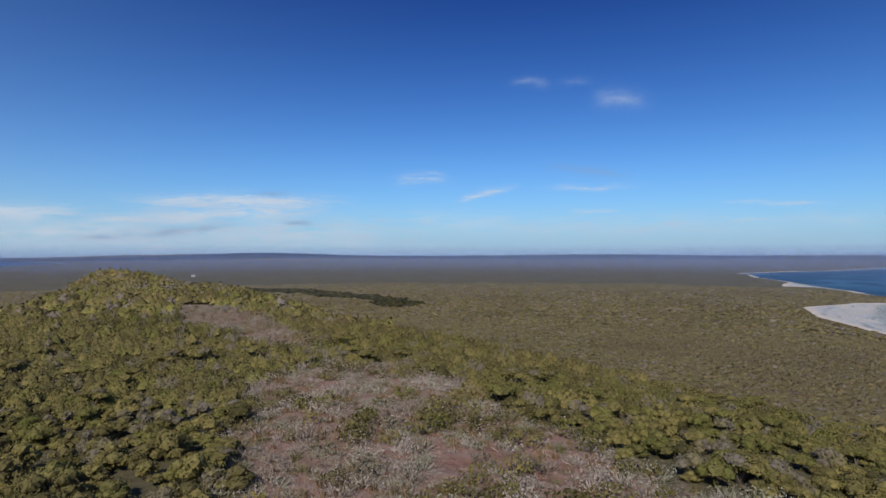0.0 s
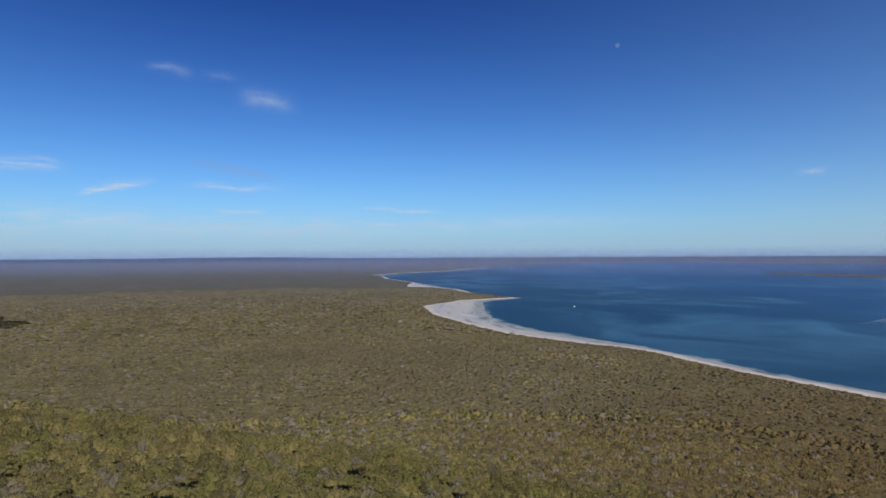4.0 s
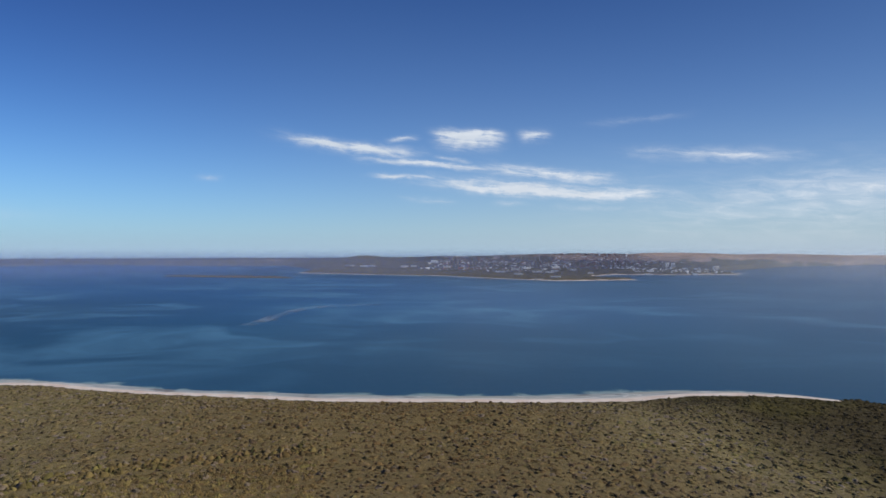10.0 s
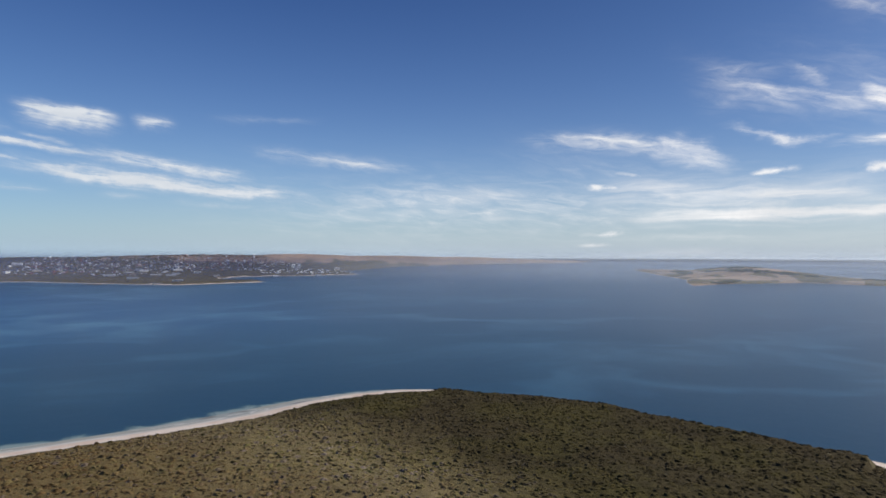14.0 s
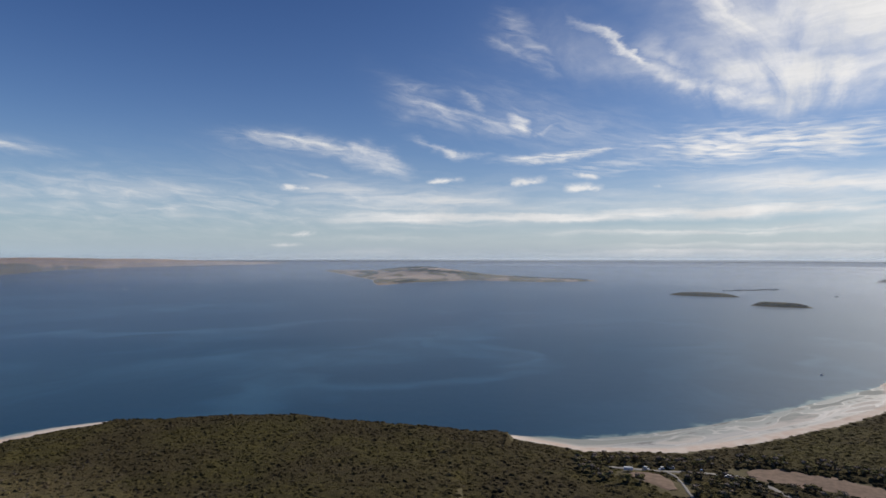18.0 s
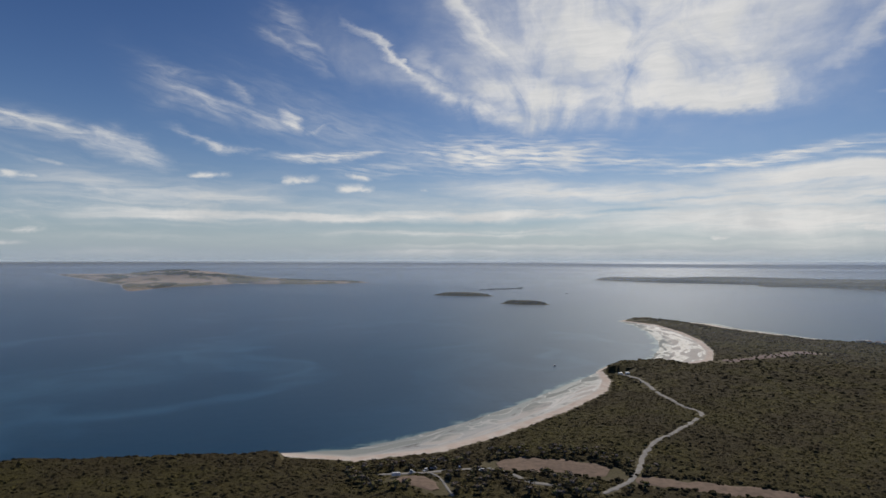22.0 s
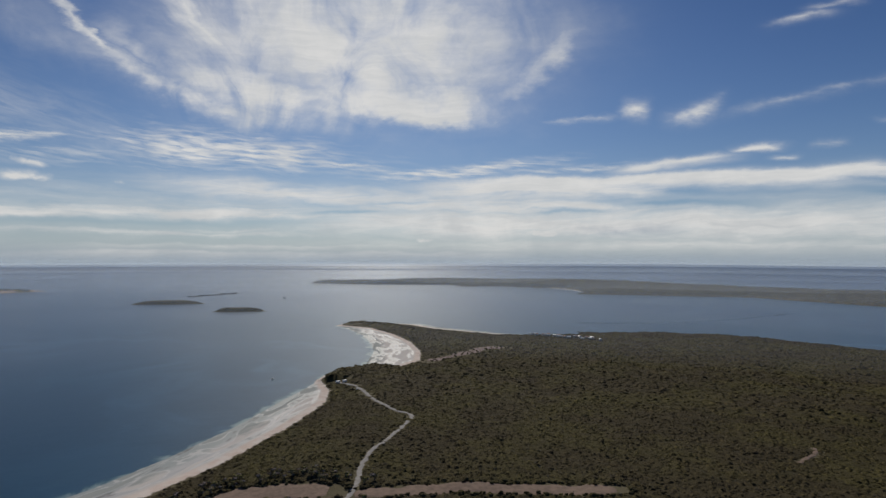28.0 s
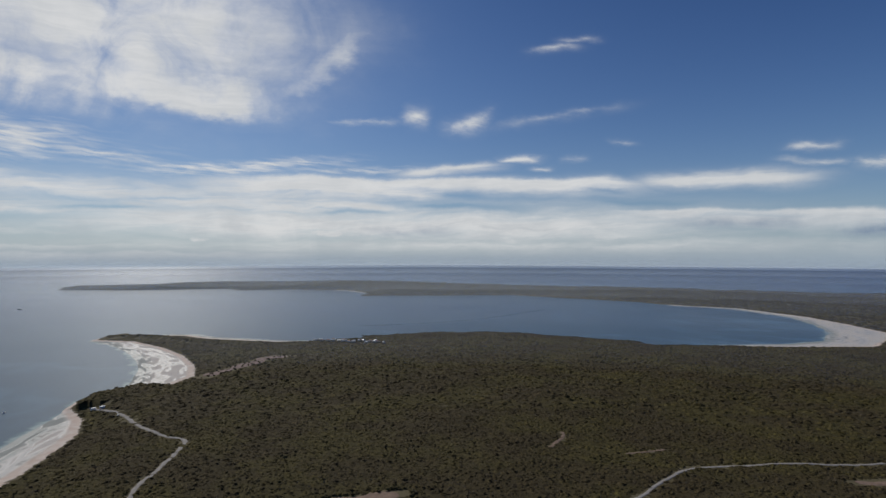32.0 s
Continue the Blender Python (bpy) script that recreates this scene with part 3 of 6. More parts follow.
# ---- the lie of the land: a plan in metres, sea level at 0 ----
# shoreline, running with the land on its right hand: x, y, width of the sand
COAST_FAR = [(-3200, 4300, 5), (-3600, 6000, 5), (-8200, 9600, 5), (-9500, 14000, 5), (0, 30000, 5), (20000, 20000, 5), (26000, 2000, 5), (20000, -16000, 5),
             (9800, -10200, 5), (8500, -8000, 5), (7774, -5700, 5), (6355, -3272, 5), (4340, -1690, 5), (3715, -1609, 5), (3594, -1158, 8), (3581, -810, 5),
             (3299, -588, 5), (2865, -759, 5), (2734, -357, 5), (2980, -77, 10), (3276, 196, 12), (3352, 518, 12), (3526, 878, 12), (3640, 1110, 5),
             (4300, 1150, 5), (5895, 1903, 10), (6059, 3205, 10), (6753, 4601, 10), (5038, 4875, 10), (4286, 4579, 15), (3390, 4079, 30)]
COAST_BAY = [(2016, 3037, 16), (1644, 2873, 14), (1260, 2600, 12), (1300, 2510, 14), (1173, 2222, 10), (1085, 1840, 12), (1050, 1700, 70), (1020, 1590, 100), (1000, 1500, 60), (985, 1420, 20), (905, 1230, 12),
             (904, 1064, 12), (770, 1020, 60), (700, 925, 120), (615, 800, 95), (562, 702, 62), (542, 587, 60), (541, 484, 44), (543, 433, 30), (532, 384, 18),
             (527, 331, 28), (511, 270, 22), (509, 213, 24), (503, 123, 28), (504, 27, 24), (511, -51, 27), (526, -123, 34), (540, -179, 26), (540, -231, 20)]
COAST_HEAD = [(531, -277, 16), (507, -314, 8), (460, -338, 4), (412, -380, 4), (362, -404, 4), (309, -414, 4), (260, -428, 4), (221, -440, 4), (190, -452, 5),
              (172, -458, 14), (133, -474, 34), (93, -513, 52), (49, -570, 56), (-10, -660, 56), (-57, -752, 58), (-88, -805, 38), (-106, -838, 16), (-113, -858, 4), (-136, -904, 4), (-166, -934, 5), (-189, -941, 6), (-197, -952, 62), (-220, -1011, 90),
              (-246, -1098, 90), (-266, -1204, 84), (-276, -1336, 72), (-269, -1467, 58), (-252, -1560, 12), (-275, -1600, 5), (-340, -1620, 6), (-430, -1565, 24), (-476, -1535, 36),
              (-504, -1444, 40), (-593, -1296, 30), (-655, -1240, 16), (-760, -1200, 6)]
COAST_EAST = [(-950, -1120, 5), (-1060, -1020, 5), (-1110, -890, 5), (-1140, -760, 6), (-1200, -690, 8), (-1301, -622, 16), (-1446, -527, 60), (-1557, -497, 110),
              (-1751, -546, 150), (-1946, -650, 100), (-2120, -775, 66), (-2321, -1048, 36), (-2313, -1273, 16), (-2395, -1508, 8), (-2361, -1899, 8), (-2340, -2226, 16),
              (-1670, -2691, 6), (-1804, -2789, 10), (-1898, -3192, 9), (-1695, -3635, 2), (-1409, -3670, -4), (-1450, -3929, -2), (-792, -4252, -8), (-540, -4500, -8),
              (-700, -4900, 4), (-1700, -4800, 4), (-2600, -4100, 4), (-3000, -3200, 4), (-3300, -2200, 4), (-3700, -1300, 4), (-4400, -300, 4), (-5200, 1500, 4)]
COAST = np.array(COAST_FAR + COAST_BAY + COAST_HEAD + COAST_EAST, float)


def coast_field(x, y, line=COAST):
    """Metres inland of the shoreline (negative at sea), and the width of the sand there."""
    a, b = line, np.roll(line, -1, 0)
    e = b - a
    sd, sand = np.empty(len(x)), np.empty(len(x))
    for s in range(0, len(x), 20000):
        px, py = x[s:s + 20000, None], y[s:s + 20000, None]
        f = (((px - a[:, 0]) * e[:, 0] + (py - a[:, 1]) * e[:, 1]) / (e[:, 0] ** 2 + e[:, 1] ** 2)).clip(0, 1)
        d2 = (px - a[:, 0] - f * e[:, 0]) ** 2 + (py - a[:, 1] - f * e[:, 1]) ** 2
        near = d2.argmin(1)
        row = np.arange(len(near))
        cross = (a[:, 1] > py) != (b[:, 1] > py)
        at = a[:, 0] + (py - a[:, 1]) * e[:, 0] / np.where(e[:, 1] == 0, 1e-9, e[:, 1])
        inside = (cross & (px < at)).sum(1) % 2 == 1
        sd[s:s + 20000] = np.sqrt(d2[row, near]) * np.where(inside, 1, -1)
        fn = f[row, near]
        sand[s:s + 20000] = a[near, 2] * (1 - fn) + b[near, 2] * fn
    return sd, sand


def swell(x, y, size, seed, octaves=3):
    """A smooth wavy field between about -1 and 1."""
    rng, out = np.random.default_rng(seed), 0
    for o in range(octaves):
        for _ in range(5):
            a, ph = rng.uniform(0, 2 * np.pi, 2)
            out = out + np.sin((np.cos(a) * x + np.sin(a) * y) * 6.28 / (size / 1.9**o) + ph) / 5 / 1.7**o
    return out


def step(v, low, high):
    f = ((v - low) / (high - low)).clip(0, 1)
    return f * f * (3 - 2 * f)


RIDGE_A, RIDGE_B = np.array((8.0, -25.0)), np.array((-122.0, 222.0))


def ridge_rise(x, y):
    """The hill: a whaleback that narrows towards its far knoll."""
    e = RIDGE_B - RIDGE_A
    f = ((x - RIDGE_A[0]) * e[0] + (y - RIDGE_A[1]) * e[1]) / (e @ e)
    g = f.clip(0, 1)
    dx, dy = x - RIDGE_A[0] - g * e[0], y - RIDGE_A[1] - g * e[1]
    right = (dx * e[1] - dy * e[0]) > 0
    wide = np.where(right, 150 - 75 * g, 46 - 15 * g)
    return (70 + 1.5 * g) / (1 + (np.hypot(dx, dy) / wide) ** 4) + 5.5 * bump(x, y, RIDGE_B[0], RIDGE_B[1], 17, 26, 28)


def bump(x, y, cx, cy, rx, ry, turn=0.0):
    c, s = math.cos(radians(turn)), math.sin(radians(turn))
    u, v = (x - cx) * c + (y - cy) * s, (y - cy) * c - (x - cx) * s
    return np.exp(-((u / rx) ** 2 + (v / ry) ** 2))


def land_height(x, y, sd, sand):
    d = np.hypot(x, y)
    base = 9 + 3.0 * swell(x, y, 420, 3) + 1.2 * swell(x, y, 110, 4)
    base += ridge_rise(x, y)
    base += 0.015 * np.clip(x - 3300, 0, 4000) * step(x, 3300, 4200) * step(y, 2600, 1200) * step(y, -4200, -2600)
    base += 36 * bump(x, y, 7300, 1430, 260, 260) + 55 * bump(x, y, 7400, -1300, 700, 1500) + 45 * bump(x, y, 8600, 3200, 900, 1500)
    base += 115 * bump(x, y, 9300, -4300, 1300, 2300) + 95 * bump(x, y, 11300, -7300, 1500, 1900) + 100 * bump(x, y, -3400, 10200, 1900, 1100, -15) + 70 * bump(x, y, -6200, 10500, 1100, 900) + 70 * bump(x, y, 1500, 11000, 5000, 900)
    base += 28 * bump(x, y, -2300, -3500, 500, 900) + 22 * bump(x, y, -1300, -4350, 600, 220, 25) + 16 * bump(x, y, -3000, -1800, 500, 900) + 5 * bump(x, y, -900, -850, 250, 250)
    base += 3 * bump(x, y, -420, -1480, 120, 140)
    beach = 1.3 * (sd / np.maximum(sand, 1)).clip(0, 1)
    up = step(sd - sand, 0, np.where(sand < 7, 16, 60 + 0.6 * sand))
    return np.where(sd > 0, beach + (np.maximum(base, 4) - 1.3) * up, -np.minimum(0.04 * -sd, 9 + 0.045 * np.maximum(d - 2200, 0)))


# beyond 3 km the country is drawn in, so that the horizon lies within the lens's reach
EYE_AZ = np.array([-300.0, -219, -199, -181, -162, -140, -113, -91, -69, -46, -20, 0, 60])
EYE_Z = np.array([140.0, 184, 174, 164, 154, 146, 132, 123, 114, 107, 98, 93, 93])


def built(x, y, z):
    """Where a place of the plan is built."""
    d = np.maximum(np.hypot(x, y), 1e-6)
    past = np.maximum(d - 3000, 0) / 1900
    near = np.where(d < 3000, d, 3000 + 1900 * past / (1 + past))
    yaw = (np.degrees(np.arctan2(-x, y)) - 60) % 360 - 300
    eye = np.interp(yaw, EYE_AZ, EYE_Z)
    s = near / d
    return np.stack([x * s, y * s, eye - (eye - z + d * d / 14.8e6) * s], -1)


def true_range(near):
    """The plan's distance for a built one."""
    return np.where(near < 3000, near, 3000 + 1900 * (near - 3000) / np.maximum(4900 - near, 1e-6))


def mesh_of(name, verts, faces, mat=None, attrs=None, smooth=False):
    """A mesh from arrays; faces all of one number of corners."""
    me = bpy.data.meshes.new(name)
    faces = np.asarray(faces, np.int32)
    n, c = faces.shape
    me.vertices.add(len(verts))
    me.vertices.foreach_set("co", np.asarray(verts, np.float32).ravel())
    me.loops.add(n * c)
    me.loops.foreach_set("vertex_index", faces.ravel())
    me.polygons.add(n)
    me.polygons.foreach_set("loop_start", np.arange(0, n * c, c, dtype=np.int32))
    me.polygons.foreach_set("use_smooth", np.full(n, smooth))
    for key, values in (attrs or {}).items():
        me.attributes.new(key, "FLOAT", "POINT").data.foreach_set("value", np.asarray(values, np.float32))
    me.update(calc_edges=True)
    if mat:
        me.materials.append(mat)
    return me


def grid_faces(rows, cols, closed):
    i, j = np.meshgrid(np.arange(rows - 1), np.arange(cols if closed else cols - 1), indexing="ij")
    j2 = (j + 1) % cols
    return np.stack([i * cols + j, i * cols + j2, (i + 1) * cols + j2, (i + 1) * cols + j], -1).reshape(-1, 4)


def dryness(x, y):
    return (0.75 * bump(x, y, 7000, -1500, 1300, 1500) + 1.1 * bump(x, y, 9300, -4500, 2500, 3000) + 1.1 * bump(x, y, 11500, -9000, 3500, 4000) + 0.3 * bump(x, y, 5200, 600, 900, 700)
            + 0.4 * bump(x, y, 7500, 3000, 2500, 1500) - 0.35 * step(np.hypot(x, y), 3200, 2600))


BALD = np.array([(-13, 69, 0), (-17, 61, 0), (-18, 54, 0), (-14, 44, 0), (-14.5, 40, 0), (-10, 32, 0), (-8, 20, 0), (20, 20, 0), (16, 30, 0), (12, 33, 0), (8, 43, 0), (2, 55, 0), (-0.5, 63, 0), (-7, 69, 0)], float)
SADDLE = np.array([(-56, 125, 0), (-45, 127, 0), (-30, 104, 0), (-18, 84, 0), (-17, 78, 0), (-28, 86, 0), (-43, 99, 0)], float)


def stoniness(x, y):
    """How stony the hill top is: over 0.5 in the bald patches."""
    a, b = coast_field(x, y, BALD)[0], coast_field(x, y, SADDLE)[0]
    return np.clip(0.5 + np.maximum(a, b) / 6, -0.3, 1.05) + 0.17 * swell(x, y, 15, 9) + 0.1 * swell(x, y, 4, 10)


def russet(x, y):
    """How far the scrub has turned brown (below 0: dark green wood, with backlit shade put into its colour): brown on
    the headland, green behind the south beaches.
    """
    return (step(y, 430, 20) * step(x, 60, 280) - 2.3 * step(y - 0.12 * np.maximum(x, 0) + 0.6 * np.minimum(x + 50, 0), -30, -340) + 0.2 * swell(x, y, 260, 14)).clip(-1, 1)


# ground: one sheet on rings round the hill
ring = np.concatenate([[0.02], np.geomspace(2, 120, 60), np.linspace(124, 1700, 120)[:-1], np.geomspace(1700, 4832, 125)])
turn = np.linspace(0, 2 * np.pi, 640, endpoint=False)
R, A = np.meshgrid(true_range(ring), turn, indexing="ij")
gx, gy = (-np.sin(A) * R).ravel(), (np.cos(A) * R).ravel()
sd, sand = coast_field(gx, gy)
gz = land_height(gx, gy, sd, sand)
ground = new("ground", mesh_of("ground", built(gx, gy, gz), grid_faces(len(ring), len(turn), True)[:, ::-1], GROUND,
                               {"shore": sd, "inland": np.where((R.ravel() > 4600) | ((R.ravel() > 2700) & (gy < -900) & (gx < 2500)), 50.0, sd - sand), "dry": dryness(gx, gy), "stony": stoniness(gx, gy)}, True))
tagged(ground, "scrub-covered coastal land with pale tidal sand flats", "ground", kind="structure")

# sea: one sheet to the horizon
w_ring = np.concatenate([np.linspace(200, 1700, 90)[:-1], np.geomspace(1700, 4834, 125)])
w_turn = np.linspace(0, 2 * np.pi, 480, endpoint=False)
R, A = np.meshgrid(true_range(w_ring), w_turn, indexing="ij")
sx, sy = (-np.sin(A) * R).ravel(), (np.cos(A) * R).ravel()
w_sd, _ = coast_field(sx, sy)
depth = np.minimum(np.maximum(-w_sd, 0) * 0.04, 9) + 0.25 * np.maximum(-w_sd, 0) ** 0.5 * (0.3 + 0.3 * swell(sx, sy, 300, 8))
sea = new("water", mesh_of("water", built(sx, sy, np.zeros_like(sx)), grid_faces(len(w_ring), len(w_turn), True)[:, ::-1], WATER, {"depth": depth, "reach": R.ravel(), "offshore": -w_sd}, True))
tagged(sea, "calm blue sea with pale wind slicks and shallow edges", "water", kind="structure")


def ground_at(x, y):
    x, y = np.atleast_1d(np.asarray(x, float)), np.atleast_1d(np.asarray(y, float))
    s, w = coast_field(x, y)
    return land_height(x, y, s, w), s - w


# ---- islands ----
def island(name, outline, height, label, amounts=(0.0, 0.0), rows=60, cols=90):
    """A low island: outline in the plan, height(x, y) in metres above its shore."""
    line = np.array([(x, y, 3) for x, y in outline], float)
    lo, hi = line[:, :2].min(0) - 40, line[:, :2].max(0) + 40
    X, Y = np.meshgrid(np.linspace(lo[0], hi[0], cols), np.linspace(lo[1], hi[1], rows), indexing="xy")
    X, Y = X.ravel(), Y.ravel()
    s, w = coast_field(X, Y, line)
    Z = np.where(s > 0, 0.6 + height(X, Y) * step(s, 0, 30), np.maximum(0.05 * s, -3))
    keep = grid_faces(rows, cols, False)
    keep = keep[(s[keep] > -25).any(1)]
    dry = amounts[0] + amounts[1] * swell(X, Y, 900, 21)
    ob = new(name, mesh_of(name, built(X, Y, Z), keep, GROUND, {"shore": s + 20, "inland": s + 4.0, "dry": dry, "stony": s * 0}, True))
    return tagged(ob, label, "island", kind="structure")


island("island_1", [(948, -3658), (1185, -3321), (1480, -3290), (1668, -3314), (1790, -2800), (1740, -2440), (1960, -2700), (2181, -2997), (2560, -3330), (3038, -3763), (3997, -4648),
                    (3600, -4900), (2900, -4700), (2300, -4500), (1700, -4000), (1300, -3750)],
       lambda x, y: 4 + 52 * bump(x, y, 2350, -3900, 700, 330, -40) + 9 * bump(x, y, 2700, -3900, 900, 500, -40) + 8 * bump(x, y, 1600, -3600, 700, 200, -10),
       "large grazed island of straw paddocks with dark tree belts", (0.62, 0.16), 100, 160)


def oval(cx, cy, rx, ry, turn, n=26):
    c, s = math.cos(radians(turn)), math.sin(radians(turn))
    pts = []
    for i in range(n):
        a = -2 * math.pi * i / n
        r = 1 + 0.08 * math.sin(3 * a + cx) + 0.05 * math.sin(5 * a)
        u, v = rx * r * math.cos(a), ry * r * math.sin(a)
        pts.append((cx + u * c - v * s, cy + u * s + v * c))
    return pts


island("island_2", oval(245, -2500, 122, 45, -3), lambda x, y: 9 + 5 * bump(x, y, 250, -2500, 90, 40), "small low scrub-covered island in the bay", (-0.6, 0))
island("island_3", oval(-8, -2085, 84, 36, -8), lambda x, y: 12 + 0 * x, "small steep-sided scrub-covered islet", (-0.6, 0))
island("island_4", oval(2960, 1260, 370, 60, 78), lambda x, y: 7 + 0 * x, "long low island with a pale rocky shore", (0.1, 0.1))
island("island_5", oval(2890, -60, 45, 14, 80), lambda x, y: 4 + 0 * x, "tiny dark islet off the town shore", (-0.6, 0))

# ---- helpers for things ----
def part(name, bm, mat, parent=None, label="", smooth=False):
    """Links a bmesh as one mesh object, under a thing or a part."""
    me = bpy.data.meshes.new(name)
    bm.to_mesh(me)
    bm.free()
    me.materials.append(mat)
    for f in me.polygons:
        f.use_smooth = smooth
    ob = new(name, me)
    if parent:
        ob.parent = parent
    return tagged(ob, label)


def box(bm, x0, y0, z0, x1, y1, z1, taper=0.0):
    """A block, its top drawn in by taper metres."""
    lo = [bm.verts.new((x, y, z0)) for x, y in ((x0, y0), (x1, y0), (x1, y1), (x0, y1))]
    hi = [bm.verts.new((x, y, z1)) for x, y in ((x0 + taper, y0 + taper), (x1 - taper, y0 + taper), (x1 - taper, y1 - taper), (x0 + taper, y1 - taper))]
    bm.faces.new(lo[::-1])
    bm.faces.new(hi)
    for i in range(4):
        bm.faces.new((lo[i], lo[(i + 1) % 4], hi[(i + 1) % 4], hi[i]))
    return bm


def blocks(*rows):
    bm = bmesh.new()
    for row in rows:
        box(bm, *row)
    return bm


def stand(x, y, turn=0.0, lift=0.0, size=1.0):
    """A pose on the ground of the plan."""
    z, _ = ground_at(x, y)
    p = built(np.array([float(x)]), np.array([float(y)]), z)[0]
    return pose(p[0], p[1], p[2] + lift, 0, 0, turn) @ Matrix.Diagonal((size, size, size, 1))


# ---- roads and bare ground ----
ROAD = [(-60, -385), (-87, -420), (-98, -463), (-114, -500), (-135, -525), (-178, -589), (-180, -607), (-165, -628), (-159, -703), (-160, -779), (-138, -830)]
TRACK_E = [(-340, -235), (-411, -247), (-490, -251), (-523, -233), (-575, -194), (-640, -150), (-720, -120)]
CAMP_ROAD = [(94, -410), (74, -413), (58, -414), (44, -421), (28, -427), (9, -427), (-3, -415), (-14, -404), (-30, -398)]
CAMP_PATH = [(58, -413), (49, -403), (41, -387), (36, -370)]
PADDOCK = [(10, -436), (-12, -441), (-40, -435), (-68, -425)]
STRIP = [(-84, -410), (-118, -408), (-160, -399), (-205, -381), (-262, -359)]
LAWN = [(78, -399), (62, -393), (47, -379)]
PAN = [(-318, -955), (-372, -985), (-430, -1010), (-480, -1030)]
SPOT_E = [(-560, -150), (-585, -135), (-610, -110)]
SLICK_COVE = [(-902, -1445), (-1094, -1376), (-1318, -1373), (-1527, -1427), (-1768, -1497)]
SLICK_ARC = [(978, 382), (1171, 388), (1300, 381), (1378, 326), (1406, 223)]
LANES = [(ROAD, 4.6), (TRACK_E, 4.2), (CAMP_ROAD, 5.0), (CAMP_PATH, 3.0), (PADDOCK, 30.0), (STRIP, 17.0), (LAWN, 18.0), (PAN, 44.0), (SPOT_E, 16.0)]


def line_gap(x, y, line):
    best = np.full(len(x), 1e9)
    for (ax, ay), (bx, by) in zip(line, line[1:]):
        ex, ey = bx - ax, by - ay
        f = (((x - ax) * ex + (y - ay) * ey) / (ex * ex + ey * ey)).clip(0, 1)
        best = np.minimum(best, np.hypot(x - ax - f * ex, y - ay - f * ey))
    return best


def ribbon(name, line, width, mat, label, category, ragged=0.25, lift=0.35, level=None):
    """A strip of bare ground along a line, rounded at its bends, with a ragged edge."""
    pts = np.array(line, float)
    for _ in range(3):
        q = np.empty((2 * len(pts), 2))
        q[0], q[-1] = pts[0], pts[-1]
        q[1:-1:2], q[2:-1:2] = pts[:-1] * 0.75 + pts[1:] * 0.25, pts[:-1] * 0.25 + pts[1:] * 0.75
        pts = q
    gap = np.r_[0, np.cumsum(np.hypot(*np.diff(pts, axis=0).T))]
    n = max(8, int(gap[-1] / 3))
    s = np.linspace(0, gap[-1], n)
    c = np.stack([np.interp(s, gap, pts[:, 0]), np.interp(s, gap, pts[:, 1])], 1)
    t = np.gradient(c, axis=0)
    side = np.stack([-t[:, 1], t[:, 0]], 1) / np.hypot(*t.T)[:, None]
    c = c + side * (0.9 * swell(s, s * 0, 38, 33))[:, None]
    cols = 9
    end = np.minimum(1, np.minimum(s, gap[-1] - s) / (width * 0.5) + 0.15) ** 0.5
    left = width / 2 * end * (1 + ragged * swell(s, s * 0, width * 2.1, 31))
    right = width / 2 * end * (1 + ragged * swell(s, s * 0, width * 1.7, 32))
    f = np.linspace(-1, 1, cols)
    off = np.where(f < 0, f * right[:, None], f * left[:, None])
    X, Y = (c[:, :1] + off * side[:, :1]).ravel(), (c[:, 1:] + off * side[:, 1:]).ravel()
    z, _ = ground_at(X, Y)
    z = z if level is None else z * 0 + level
    Z = z + lift - 0.5 * np.abs(np.tile(f, n)) ** 8
    ob = new(name, mesh_of(name, built(X, Y, Z), grid_faces(n, cols, False), mat, None, True))
    return tagged(ob, label, category, kind="structure")


ribbon("road", ROAD, 4.4, TRACK, "pale unsealed limestone road through scrub", "road", 0.5)
ribbon("road_east", TRACK_E, 3.6, TRACK, "pale unsealed track winding through scrub", "road")
ribbon("road_camp", CAMP_ROAD, 4.6, TRACK, "pale gravel loop of the camp ground", "road", 0.4)
ribbon("path_camp", CAMP_PATH, 2.2, TRACK, "narrow sandy foot path", "path")
ribbon("clearing_1", PADDOCK, 36.0, BARE, "bare pinkish-brown earth clearing beside the camp", "ground", 0.4)
ribbon("clearing_2", STRIP, 20.0, BARE, "long bare pinkish-brown earth clearing", "ground", 0.5)
ribbon("clearing_3", LAWN, 21.0, BARE, "bare brown earth at the camp edge", "ground", 0.5)
ribbon("clearing_5", PAN, 34.0, HEATHY, "pinkish low heath in a clearing behind the cove", "ground", 0.7, 0.5)
ribbon("beach_1", [(-952, -4168), (-1194, -4049), (-1405, -3944)], 22.0, SAND, "thin white beach along the cape", "beach", 0.3, 0.3, 1.6)
ribbon("beach_2", [(-1700, -3598), (-1895, -3198), (-1812, -2850)], 20.0, SAND, "narrow white beach in a bight of the cape", "beach", 0.3, 0.3, 1.6)
ribbon("clearing_4", SPOT_E, 12.0, BARE, "small bare earth patch beside a track", "ground")

SPOT_S = [(-488, -388), (-474, -374), (-440, -364)]
SPOT_W = [(-478, -306), (-500, -296), (-520, -292)]
LANES += [(SPOT_S, 3.0), (SPOT_W, 2.5)]
ribbon("clearing_6", SPOT_S, 4.5, BARE, "ragged bare pink earth scar in the scrub", "ground", 0.6)
ribbon("clearing_7", SPOT_W, 4.0, BARE, "short strip of bare earth in the scrub", "ground", 0.6)
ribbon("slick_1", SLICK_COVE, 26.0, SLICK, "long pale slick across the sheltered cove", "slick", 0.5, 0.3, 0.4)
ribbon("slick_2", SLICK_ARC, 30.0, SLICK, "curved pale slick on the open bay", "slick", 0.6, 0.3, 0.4)

